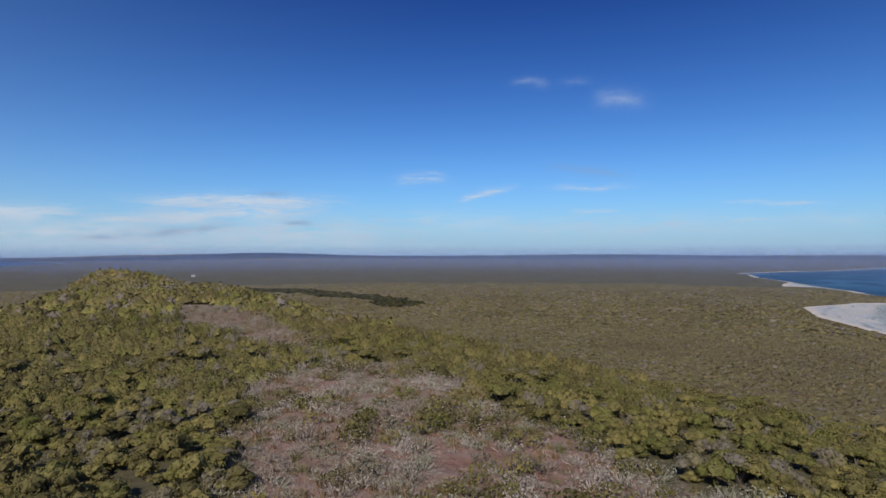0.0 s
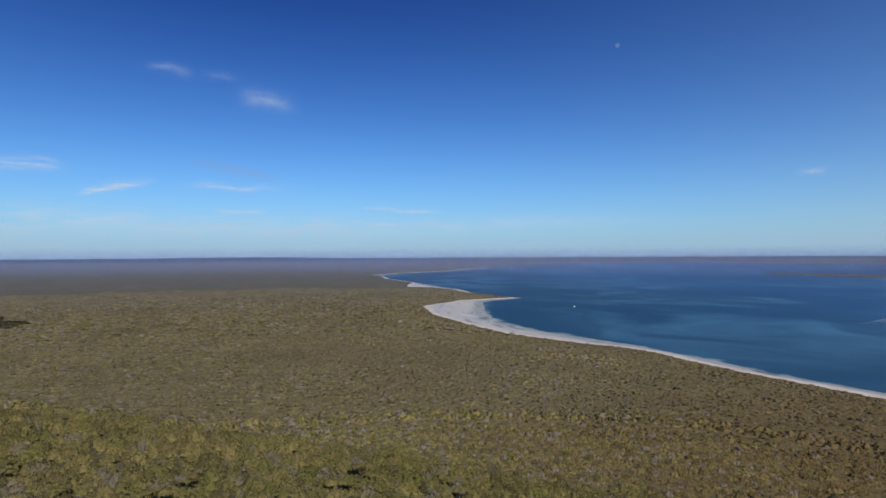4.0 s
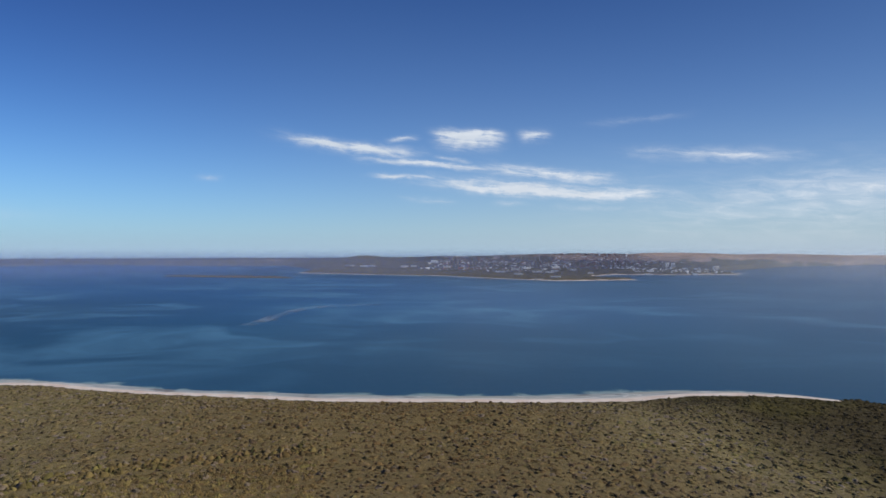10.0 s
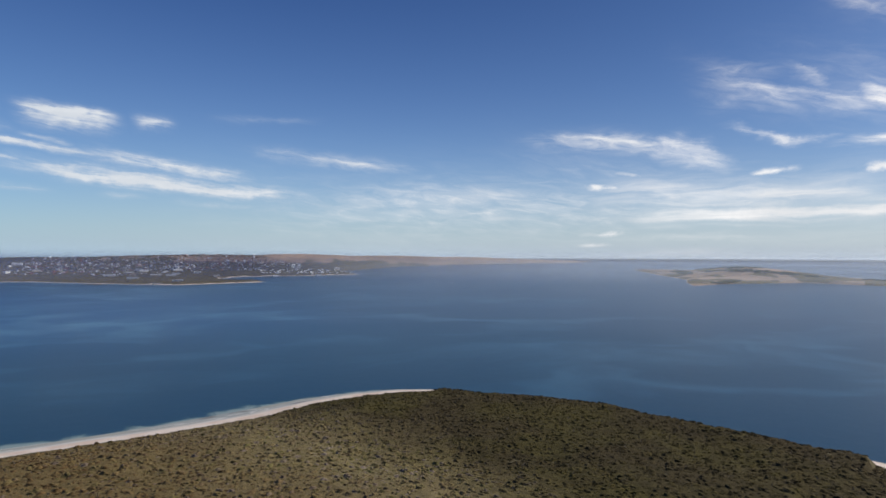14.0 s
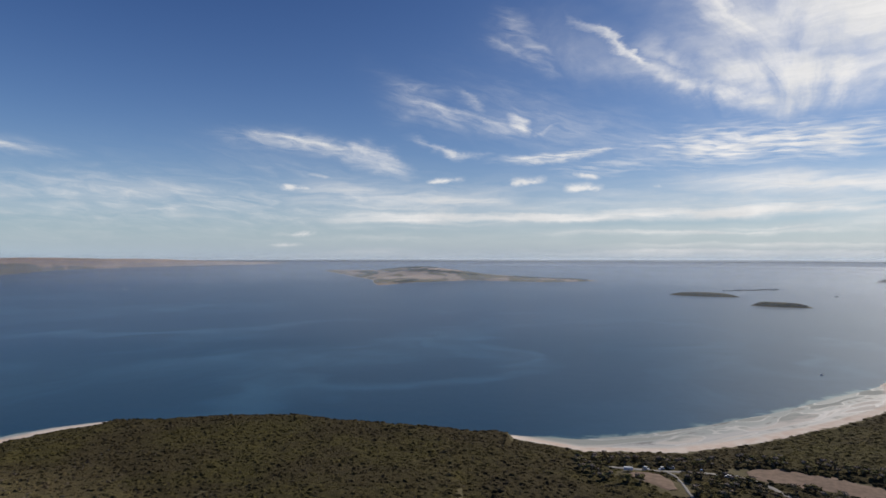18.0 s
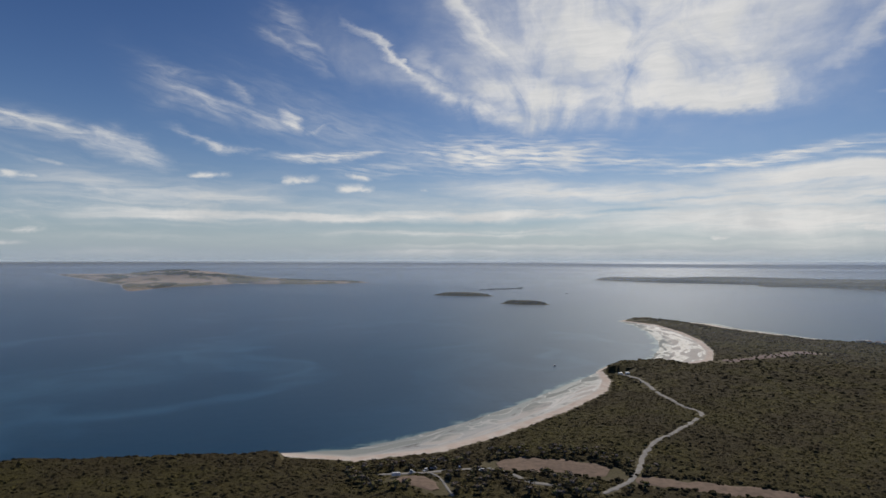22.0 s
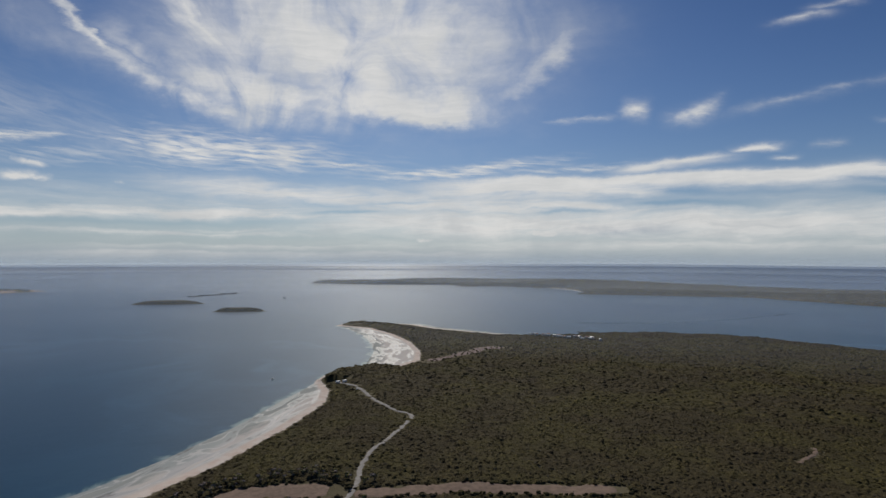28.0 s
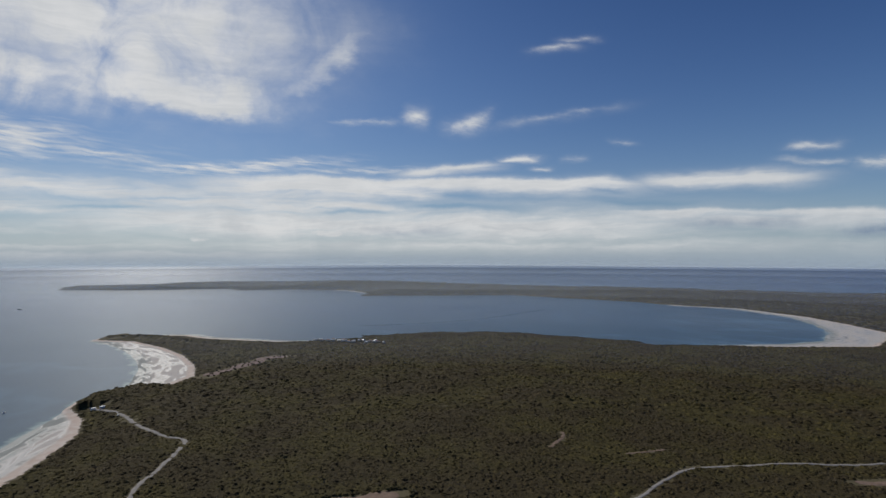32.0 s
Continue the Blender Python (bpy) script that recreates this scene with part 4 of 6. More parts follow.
# ---- plants ----
bm = bmesh.new()
bmesh.ops.create_icosphere(bm, subdivisions=1, radius=1.0)
ICO = np.array([v.co for v in bm.verts])
ICO_F = np.array([[v.index for v in f.verts] for f in bm.faces])
bm.free()
DOME_F = ICO_F[ICO[ICO_F][:, :, 2].mean(1) > -0.7]


def crown_core(rng, squash=0.55, rough=0.28):
    """A lumpy low dome of unit radius."""
    v = ICO * (1 + rng.uniform(-rough, rough, (len(ICO), 1)))
    v[:, 2] = v[:, 2] * squash + squash
    return v, DOME_F


def leaf_cards(rng, count, size, squash=0.55, low=-0.1):
    """Leaf clumps, each a small bent pair of triangles, over the dome."""
    z = rng.uniform(low, 1, count)
    a = rng.uniform(0, 2 * np.pi, count)
    r = np.sqrt(1 - z * z)
    out = np.stack([r * np.cos(a), r * np.sin(a), z], -1)
    lump = 0.8 + 0.2 * np.sin(3 * a + rng.uniform(0, 6)) * r + 0.12 * rng.standard_normal(count)
    c = out * lump[:, None]
    c[:, 2] = c[:, 2] * squash + squash
    lean = out + rng.normal(0, 0.55, (count, 3)) + (0, 0, 0.35)
    lean /= np.linalg.norm(lean, axis=1, keepdims=True)
    u = np.cross(lean, rng.standard_normal((count, 3)))
    u /= np.linalg.norm(u, axis=1, keepdims=True)
    w = np.cross(lean, u)
    s = size * rng.uniform(0.6, 1.3, (count, 1))
    v = np.stack([c - u * s, c - w * s * 0.6 + lean * s * 0.25, c + u * s, c + w * s * 0.6 + lean * s * 0.25], 1).reshape(-1, 3)
    b = np.arange(count)[:, None] * 4
    return v, np.concatenate([b + (0, 1, 2), b + (0, 2, 3)])


def stems(rng, count, reach=0.7, height=0.9, thick=0.035):
    """Leaning stems, three sided and tapered."""
    vs, fs = [], []
    for i in range(count):
        a, lean = rng.uniform(0, 2 * np.pi), rng.uniform(0.25, 1) * reach
        top = np.array([lean * np.cos(a), lean * np.sin(a), height * rng.uniform(0.7, 1.1)])
        for f, r in ((0, thick), (1, thick * 0.3)):
            for j in range(3):
                vs.append(top * f + r * np.array([np.cos(2.1 * j), np.sin(2.1 * j), 0]))
        b = 6 * i
        for j in range(3):
            j2 = (j + 1) % 3
            fs += [(b + j, b + j2, b + 3 + j2), (b + j, b + 3 + j2, b + 3 + j)]
    return np.array(vs), np.array(fs)


def joined(*meshes):
    vs, fs, n = [], [], 0
    for v, f in meshes:
        vs.append(v)
        fs.append(f + n)
        n += len(v)
    return np.concatenate(vs), np.concatenate(fs)


def spread(spacing, x0, y0, x1, y1, rng, loose=0.5):
    X, Y = np.meshgrid(np.arange(x0, x1, spacing), np.arange(y0, y1, spacing))
    X, Y = X.ravel(), Y.ravel()
    return X + rng.uniform(-loose, loose, len(X)) * spacing, Y + rng.uniform(-loose, loose, len(X)) * spacing


def heading(x, y):
    """Degrees to the left of north, from -300 to 60."""
    return (np.degrees(np.arctan2(-x, y)) - 60) % 360 - 300


def sector(x, y, near, far, left, right):
    d, h = np.hypot(x, y), heading(x, y)
    return (d > near) & (d < far) & (h < left) & (h > right)


def planted(name, templates, x, y, size, rng, mat, label, category="shrubs", sink=0.15, tall=(0.8, 1.25), smooth=False, z=None):
    """One mesh of many plants from a few templates."""
    z = ground_at(x, y)[0] if z is None else z
    n = len(x)
    kind = rng.integers(0, len(templates), n)
    a, tint = rng.uniform(0, 2 * np.pi, n), rng.uniform(0, 1, n)
    high = rng.uniform(*tall, n)
    base = built(x, y, z - sink * size)
    vs, fs, ts, bs, count = [], [], [], [], 0
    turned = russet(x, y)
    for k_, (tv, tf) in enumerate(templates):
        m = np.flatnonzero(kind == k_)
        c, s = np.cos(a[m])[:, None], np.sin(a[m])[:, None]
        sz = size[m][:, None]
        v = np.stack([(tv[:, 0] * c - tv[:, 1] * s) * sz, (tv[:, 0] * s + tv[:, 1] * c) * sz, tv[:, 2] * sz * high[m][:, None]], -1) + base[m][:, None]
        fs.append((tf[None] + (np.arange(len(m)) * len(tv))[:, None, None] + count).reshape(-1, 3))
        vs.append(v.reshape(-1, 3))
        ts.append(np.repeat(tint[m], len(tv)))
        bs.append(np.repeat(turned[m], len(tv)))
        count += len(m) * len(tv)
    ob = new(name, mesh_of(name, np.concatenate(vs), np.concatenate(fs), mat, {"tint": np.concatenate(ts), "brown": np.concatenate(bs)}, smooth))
    return tagged(ob, label, category, kind="stuff")


def open_ground(x, y, pad=0.0):
    """True where nothing keeps the scrub off."""
    ok = np.ones(len(x), bool)
    for line, width in LANES:
        ok &= line_gap(x, y, line) > width / 2 + pad
    return ok


rng = np.random.default_rng(11)
# hill top: leafy shrubs
def mound(rng, lobes, cards, size, legs=4, core=0.78):
    """A shrub of several leafy heads on bare stems: each head a dense cover of leaf clumps round a lumpy heart."""
    bits = []
    for i in range(lobes):
        a_, r_ = 2.4 * i + rng.uniform(-0.4, 0.4), 0.66 * math.sqrt(i / lobes) * rng.uniform(0.8, 1.2)
        v, _ = crown_core(rng, 0.62, 0.2)
        sc = rng.uniform(0.4, 0.6)
        at = np.array((r_ * math.cos(a_), r_ * math.sin(a_), 0.75 - 0.75 * r_ + rng.uniform(-0.15, 0.2)))
        bits.append((v * sc * core + at + (0, 0, sc * 0.1), DOME_F))
        v, f = leaf_cards(rng, cards // lobes, size / sc, 0.62, -0.6)
        bits.append((v * sc + at, f))
    return joined(*bits, stems(rng, legs, 0.6, 1.1, 0.03))


def tuft(rng, blades):
    """A fuzzy dry tuft of upright blades."""
    a_, r_ = rng.uniform(0, 6.28, blades), rng.uniform(0, 0.55, blades)
    foot = np.stack([r_ * np.cos(a_), r_ * np.sin(a_), 0 * r_], -1)
    tip = foot * rng.uniform(1.2, 2.0, (blades, 1)) + np.stack([rng.normal(0, 0.12, blades), rng.normal(0, 0.12, blades), rng.uniform(0.5, 1.15, blades) * (1 - 0.5 * r_)], -1)
    t_ = rng.uniform(0, 6.28, blades)
    w_ = np.stack([np.cos(t_), np.sin(t_), 0 * t_], -1) * rng.uniform(0.05, 0.11, (blades, 1))
    v = np.stack([foot - w_, foot + w_, tip + w_ * 0.5], 1).reshape(-1, 3)
    return v, np.arange(3 * blades).reshape(-1, 3)


def fuzz(rng, blades):
    """A dry twiggy bush: thin blades spreading from its foot into a rounded head."""
    z = rng.uniform(0.1, 1, blades)
    a_ = rng.uniform(0, 6.28, blades)
    r_ = np.sqrt(1 - z * z)
    out = np.stack([r_ * np.cos(a_), r_ * np.sin(a_), 0.85 * z], -1) * rng.uniform(0.65, 1.1, (blades, 1))
    foot = out * (0.45, 0.45, 0.35)
    w_ = np.cross(out, rng.standard_normal((blades, 3)))
    w_ *= rng.uniform(0.016, 0.036, (blades, 1)) / np.linalg.norm(w_, axis=1, keepdims=True)
    v = np.stack([foot - w_, foot + w_, out], 1).reshape(-1, 3)
    return v, np.arange(3 * blades).reshape(-1, 3)


def bushlet(rng, leaves, size):
    """A small loose bush of leaf clumps with a few bare stems."""
    v, f = leaf_cards(rng, leaves, size, 0.55, -0.6)
    inner, f2 = leaf_cards(rng, leaves // 3, size, 0.55, -0.3)
    return joined((v, f), (inner * 0.6 + (0, 0, 0.15), f2), stems(rng, 3, 0.7, 0.9, 0.02))


def dome(rng, sides=7):
    """A plain crown for the far scrub: an uneven ring drawn up to a rounded head."""
    a_ = (np.arange(sides) + rng.uniform(-0.3, 0.3, sides)) * 2 * np.pi / sides
    r_ = rng.uniform(0.75, 1.2, sides)
    v = np.concatenate([np.stack([r_ * np.cos(a_), r_ * np.sin(a_), rng.uniform(0.0, 0.3, sides)], -1), [(rng.uniform(-0.2, 0.2), rng.uniform(-0.2, 0.2), 1.0)]])
    i_ = np.arange(sides)
    return v, np.stack([i_, (i_ + 1) % sides, np.full(sides, sides)], -1)


def head(rng, leaves=10, size=0.17):
    """A shrub seen from afar: a few round heads with loose leaf clumps."""
    bits = []
    for i in range(3):
        v, f = dome(rng)
        a_, r_ = 2.1 * i + rng.uniform(-0.4, 0.4), rng.uniform(0.25, 0.55)
        bits.append((v * (0.62, 0.62, 0.8) * rng.uniform(0.8, 1.15) + (r_ * math.cos(a_), r_ * math.sin(a_), rng.uniform(0, 0.25)), f))
    v, f = leaf_cards(rng, leaves, size, 0.5, 0.0)
    return joined(*bits, (v * 1.05 + (0, 0, 0.12), f))


near_kinds = [mound(rng, 6, 330, 0.078) for _ in range(7)]
x, y = spread(1.6, -70, -10, 70, 70, rng, 0.6)
stone = stoniness(x, y)
m = sector(x, y, 12, 54, 48, -62) & (stone < 0.40 + rng.uniform(-0.1, 0.08, len(x))) & (rng.uniform(0, 1, len(x)) < 0.93)
x, y = x[m], y[m]
planted("scrub_hill", near_kinds, x, y, rng.uniform(0.6, 1.3, len(x)) * (1 - 0.25 * step(np.hypot(x, y), 40, 54)), rng, LEAF, "dense yellow-green mallee scrub over the stony hill top", tall=(0.75, 1.35))
near_far_kinds = [head(rng, 46, 0.095) for _ in range(9)]
x, y = spread(1.25, -130, -10, 120, 125, rng, 0.6)
stone = stoniness(x, y)
m = sector(x, y, 52, 114, 48, -62) & (stone < 0.40 + rng.uniform(-0.1, 0.08, len(x))) & (rng.uniform(0, 1, len(x)) < 0.94)
x, y = x[m], y[m]
planted("scrub_hill_far", near_far_kinds, x, y, rng.gamma(9.0, 0.088, len(x)).clip(0.45, 1.3), rng, LEAF, "dense yellow-green mallee scrub along the hill ridge", tall=(0.8, 1.5), smooth=True)
# grey heath, rusty grass and low green bushes on the stony ground
heath_kinds = [joined(fuzz(rng, 80), leaf_cards(rng, 44, 0.07, 0.45, -0.2)) for _ in range(7)]
x, y = spread(0.72, -80, 8, 45, 130, rng)
stone = stoniness(x, y)
m = sector(x, y, 10, 132, 48, -62) & (stone > 0.22) & (rng.uniform(0, 1, len(x)) < 0.66 - 0.25 * step(stone, 0.85, 1.15) + 0.35 * swell(x, y, 9, 71))
planted("heath", heath_kinds, x[m], y[m], rng.gamma(6.0, 0.125, m.sum()).clip(0.35, 1.3), rng, HEATH, "low grey-mauve dry heath bushes on red stony ground", "heath")
x, y = spread(0.95, -80, 8, 45, 130, rng)
m = sector(x, y, 10, 132, 48, -62) & (stoniness(x, y) > 0.35) & (rng.uniform(0, 1, len(x)) < 0.3 + 0.5 * swell(x, y, 13, 72))
planted("dry_grass", [tuft(rng, 26) for _ in range(5)], x[m], y[m], rng.uniform(0.35, 0.75, m.sum()), rng, STRAW, "rusty dry grass tufts between the heath bushes", "grass")
x, y = spread(1.7, -80, 8, 45, 130, rng)
m = sector(x, y, 10, 132, 48, -62) & (stoniness(x, y) > 0.3) & (rng.uniform(0, 1, len(x)) < 0.36 + 0.5 * swell(x, y, 20, 73) + 0.02 * x)
planted("green_heath", [bushlet(rng, 90, 0.12) for _ in range(5)], x[m], y[m], rng.uniform(0.6, 1.4, m.sum()), rng, LEAF, "low green bushes scattered through the grey heath", "bushes", tall=(0.8, 1.4))
# stones
rock_kinds = [(ICO * (1 + rng.uniform(-0.3, 0.3, (len(ICO), 1))) * (1, 0.8, 0.5), ICO_F) for _ in range(5)]
x, y = spread(1.1, -60, 10, 35, 120, rng)
m = sector(x, y, 10, 120, 48, -62) & (stoniness(x, y) > 0.5) & (rng.uniform(0, 1, len(x)) < 0.6)
planted("stones", rock_kinds, x[m], y[m], rng.uniform(0.1, 0.4, m.sum()) ** 1.2, rng, STONE, "scattered red-brown ironstone rubble on the hill top", "stones", 0.1)
# slope in front
mid_kinds = [head(rng, 5, 0.2) for _ in range(8)]
x, y = spread(2.4, -260, -200, 320, 330, rng, 0.7)
s_, inl = ground_at(x, y)
m = sector(x, y, 112, 320, 48, -75) & (stoniness(x, y) < 0.45)
planted("scrub_slope", mid_kinds, x[m], y[m], rng.gamma(9.0, 0.15, m.sum()).clip(0.8, 2.1), rng, LEAF_MID, "dense olive mallee scrub on the hill slope", smooth=True)
# plain and headland, to 700 m
CAP_F = ICO_F[ICO[ICO_F][:, :, 2].mean(1) > -0.25]


def clump(rng):
    """Three or so crowns grown into one another."""
    lumps = []
    for i in range(2):
        a_, r_ = rng.uniform(0, 6.28), rng.uniform(0.15, 0.6)
        v, _ = crown_core(rng, 0.48, 0.22)
        lumps.append((v * rng.uniform(0.5, 0.85) * (1, rng.uniform(0.7, 1.2), 1) + (r_ * math.cos(a_), r_ * math.sin(a_), rng.uniform(-0.1, 0.12)), CAP_F))
    return joined(*lumps)


low_kinds = [clump(rng) for _ in range(12)]



def round_head(rng, sides=5):
    """A rounded crown of two uneven rings."""
    a_ = (np.arange(sides) + rng.uniform(-0.3, 0.3, sides)) * 2 * np.pi / sides
    r_ = rng.uniform(0.8, 1.15, sides)
    low = np.stack([r_ * np.cos(a_), r_ * np.sin(a_), rng.uniform(0.0, 0.25, sides)], -1)
    r_ = r_ * rng.uniform(0.55, 0.8, sides)
    high = np.stack([r_ * np.cos(a_ + 0.5), r_ * np.sin(a_ + 0.5), rng.uniform(0.6, 0.85, sides)], -1)
    i_, k_ = np.arange(sides), (np.arange(sides) + 1) % sides
    f = [np.stack([i_, k_, i_ + sides], -1), np.stack([k_, k_ + sides, i_ + sides], -1), np.stack([i_ + sides, k_ + sides, np.full(sides, 2 * sides)], -1)]
    return np.concatenate([low, high, [(rng.uniform(-0.15, 0.15), rng.uniform(-0.15, 0.15), 0.95)]]), np.concatenate(f)


round_kinds = [round_head(rng) for _ in range(14)]


def flat_crown(rng, sides=5):
    """A spreading flat-topped crown: an uneven skirt drawn up to three heads."""
    a_ = (np.arange(sides) + rng.uniform(-0.35, 0.35, sides)) * 2 * np.pi / sides
    r_ = rng.uniform(0.7, 1.25, sides)
    low = np.stack([r_ * np.cos(a_), r_ * np.sin(a_), rng.uniform(0.0, 0.35, sides)], -1)
    t_ = np.array((0.3, 2.4, 4.5)) + rng.uniform(-0.4, 0.4, 3)
    q_ = rng.uniform(0.3, 0.62, 3)
    top = np.stack([q_ * np.cos(t_), q_ * np.sin(t_), rng.uniform(0.75, 1.1, 3)], -1)
    faces, j = [], 0
    for i in range(sides):
        nxt = min(2, (i + 1) * 3 // sides)
        faces.append((i, (i + 1) % sides, sides + j))
        if nxt != j:
            faces.append(((i + 1) % sides, sides + nxt, sides + j))
            j = nxt
    faces += [(0, sides, sides + 2), (sides, sides + 1, sides + 2)]
    return np.concatenate([low, top]), np.array(faces)


plain_kinds = [flat_crown(rng) for _ in range(16)]


def canopy(name, near, far, grow, left, right, label):
    """The closed crown of the scrub between its taller bushes: a rough sheet over the ground, open at clearings and shores."""
    r_ = near * (1 + grow) ** np.arange(int(math.log(far / near) / math.log(1 + grow)))
    a_ = np.radians(np.arange(right, left, math.degrees(grow)))
    R_, A_ = np.meshgrid(r_, a_, indexing="ij")
    cell = R_ * grow
    x, y = (-np.sin(A_) * R_).ravel(), (np.cos(A_) * R_).ravel()
    x, y = x + rng.uniform(-0.4, 0.4, len(x)) * cell.ravel(), y + rng.uniform(-0.4, 0.4, len(x)) * cell.ravel()
    z, inl = ground_at(x, y)
    ok = (inl > 2.5) & open_ground(x, y, 0.8)
    rough = 0.12 * cell.ravel().clip(1.5, 6)
    h = np.where(ok, 0.30 + 0.3 * swell(x, y, 23, 61) + rng.uniform(-0.3, 0.7, len(x)) * rough, -1.5)
    faces = grid_faces(len(r_), len(a_), False)
    faces = faces[ok[faces].any(1)]
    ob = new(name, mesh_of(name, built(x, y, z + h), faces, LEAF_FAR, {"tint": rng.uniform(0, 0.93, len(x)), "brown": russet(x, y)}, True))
    tagged(ob, label, "scrub", kind="stuff")
for name_, gap_, mean_, kinds_, south, tall_, label_ in (("scrub_plain", 2.7, 0.180, plain_kinds, False, (0.34, 0.60), "fine-grained crowns of brown-green mallee over the coastal plain"),
                                                         ("scrub_south", 3.0, 0.220, plain_kinds, True, (0.32, 0.58), "rounded crowns of dark green coastal wood behind the beach")):
    x, y = spread(gap_, -720, -720, 720, 720, rng, 0.9)
    hide = (np.interp(heading(x, y) + 38, EYE_AZ, EYE_Z) - 10) * 1.95
    m = (sector(x, y, 300, 720, 48, -75) | (sector(x, y, 190, 720, -75, -262) & (np.hypot(x, y) > hide))) & ((y + 0.9 * np.maximum(x, -100) < -150 + rng.uniform(-40, 40, len(x))) == south)
    x, y = x[m], y[m]
    _, inl = ground_at(x, y)
    m = (inl > 1.5 + rng.uniform(0, 3, len(x))) & open_ground(x, y, 1.0) & (rng.uniform(0, 1, len(x)) < 0.95)
    x, y = x[m], y[m]
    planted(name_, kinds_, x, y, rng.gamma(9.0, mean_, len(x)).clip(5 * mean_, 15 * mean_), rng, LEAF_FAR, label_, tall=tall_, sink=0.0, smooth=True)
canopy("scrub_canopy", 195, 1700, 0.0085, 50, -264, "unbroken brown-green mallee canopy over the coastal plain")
# the rest of the hill, behind and below the flight
x, y = spread(2.7, -360, -360, 360, 360, rng, 0.8)
d_ = np.hypot(x, y)
hide = (np.interp(heading(x, y) + 38, EYE_AZ, EYE_Z) - 10) * 1.95
seen = sector(x, y, 12, 54, 48, -62) | sector(x, y, 52, 330, 48, -62) | sector(x, y, 112, 330, 48, -75) | ((d_ > np.maximum(hide, 190)) & (heading(x, y) > -262) & (heading(x, y) < -75))
_, inl = ground_at(x, y)
m = ~seen & (inl > 3) & open_ground(x, y, 1.0) & (stoniness(x, y) < 0.4) & (d_ < 345)
planted("scrub_back", plain_kinds, x[m], y[m], rng.gamma(9.0, 0.19, m.sum()).clip(1.0, 2.6), rng, LEAF_MID, "olive mallee scrub over the back of the hill", tall=(0.6, 1.2), sink=0.0, smooth=True)
# farther scrub
# line of a cloud's shadow on the plain, set as dark planting
CLOUD_SHADE = [(-440, 1340), (-268, 1240), (-110, 1090), (-70, 960)]
x, y = spread(6.0, -1750, -1750, 1750, 1750, rng, 0.9)
m = sector(x, y, 720, 1700, 50, -265)
x, y = x[m], y[m]
_, inl = ground_at(x, y)
m = (inl > np.where(line_gap(x, y, [(-400, -1590), (-504, -1444), (-593, -1296)]) < 130, 45, 3)) & open_ground(x, y, 2.0) & (line_gap(x, y, CLOUD_SHADE) > 26)
x, y = x[m], y[m]
m = rng.uniform(0, 1, len(x)) > step(np.hypot(x, y), 1150, 1690) * step(y, -100, 300)
x, y = x[m], y[m]
planted("scrub_far", plain_kinds, x, y, rng.gamma(9.0, 0.36, len(x)).clip(2.0, 5.4), rng, LEAF_FAR, "far mallee scrub in a rough dark carpet", tall=(0.28, 0.5), sink=0.0, smooth=True)
# bushes left standing in the heath clearing
x, y = spread(6.0, -500, -1060, -300, -930, rng, 0.9)
m = (line_gap(x, y, PAN) < 22) & (rng.uniform(0, 1, len(x)) < 0.3 + 0.4 * swell(x, y, 60, 77))
planted("scrub_clearing", round_kinds, x[m], y[m], rng.uniform(1.2, 2.6, m.sum()), rng, LEAF_FAR, "scattered dark bushes in a heath clearing", sink=0.0, smooth=True)
# scrub on the cape across the cove
x, y = spread(12.5, -4200, -4950, -500, -300, rng, 0.8)
d_ = np.hypot(x, y)
_, inl = ground_at(x, y)
m = (inl > 0) & (d_ > 1650) & sector(x, y, 1650, 5200, -170, -262)
planted("scrub_cape", plain_kinds, x[m], y[m], rng.uniform(5.5, 10, m.sum()), rng, LEAF_FAR, "dark scrub cover on the long cape across the cove", tall=(0.26, 0.45), sink=0.02, smooth=True)
for cx_, cy_, rx_, ry_, turn_, top_ in ((245, -2500, 122, 45, -3, 10), (-8, -2085, 84, 36, -8, 11), (2960, 1260, 370, 60, 78, 6)):
    line_ = np.array([(p_[0], p_[1], 3) for p_ in oval(cx_, cy_, rx_, ry_, turn_)], float)
    x, y = spread(9.0, cx_ - 400, cy_ - 400, cx_ + 400, cy_ + 400, rng, 0.8)
    s_, _ = coast_field(x, y, line_)
    m = s_ > 9
    planted("scrub_island", low_kinds, x[m], y[m], rng.uniform(5, 8, m.sum()), rng, LEAF_FAR, "low dark scrub covering a small island", tall=(0.3, 0.6), z=0.6 + top_ * step(s_[m], 0, 30))
# a cloud's shadow put into dark planting inland, and a thicket behind the beach
x, y = spread(7.0, -520, 880, 20, 1420, rng)
m = (line_gap(x, y, CLOUD_SHADE) < 34 + 16 * swell(x, y, 90, 51))
planted("cloud_shade_scrub", low_kinds, x[m], y[m], rng.uniform(5, 8, m.sum()), rng, SHADOW_AND_BELT, "long band of dark planting in place of a cloud's shadow", "thicket")
x, y = spread(5.0, 320, 300, 480, 460, rng)
_, inl = ground_at(x, y)
m = (line_gap(x, y, [(365, 400), (400, 365), (385, 345)]) < 16 + 9 * swell(x, y, 40, 52)) & (inl > 4)
planted("thicket_shore", low_kinds, x[m], y[m], rng.uniform(2.2, 3.4, m.sum()), rng, LEAF_FAR, "tall thicket behind the beach", "thicket", smooth=True)
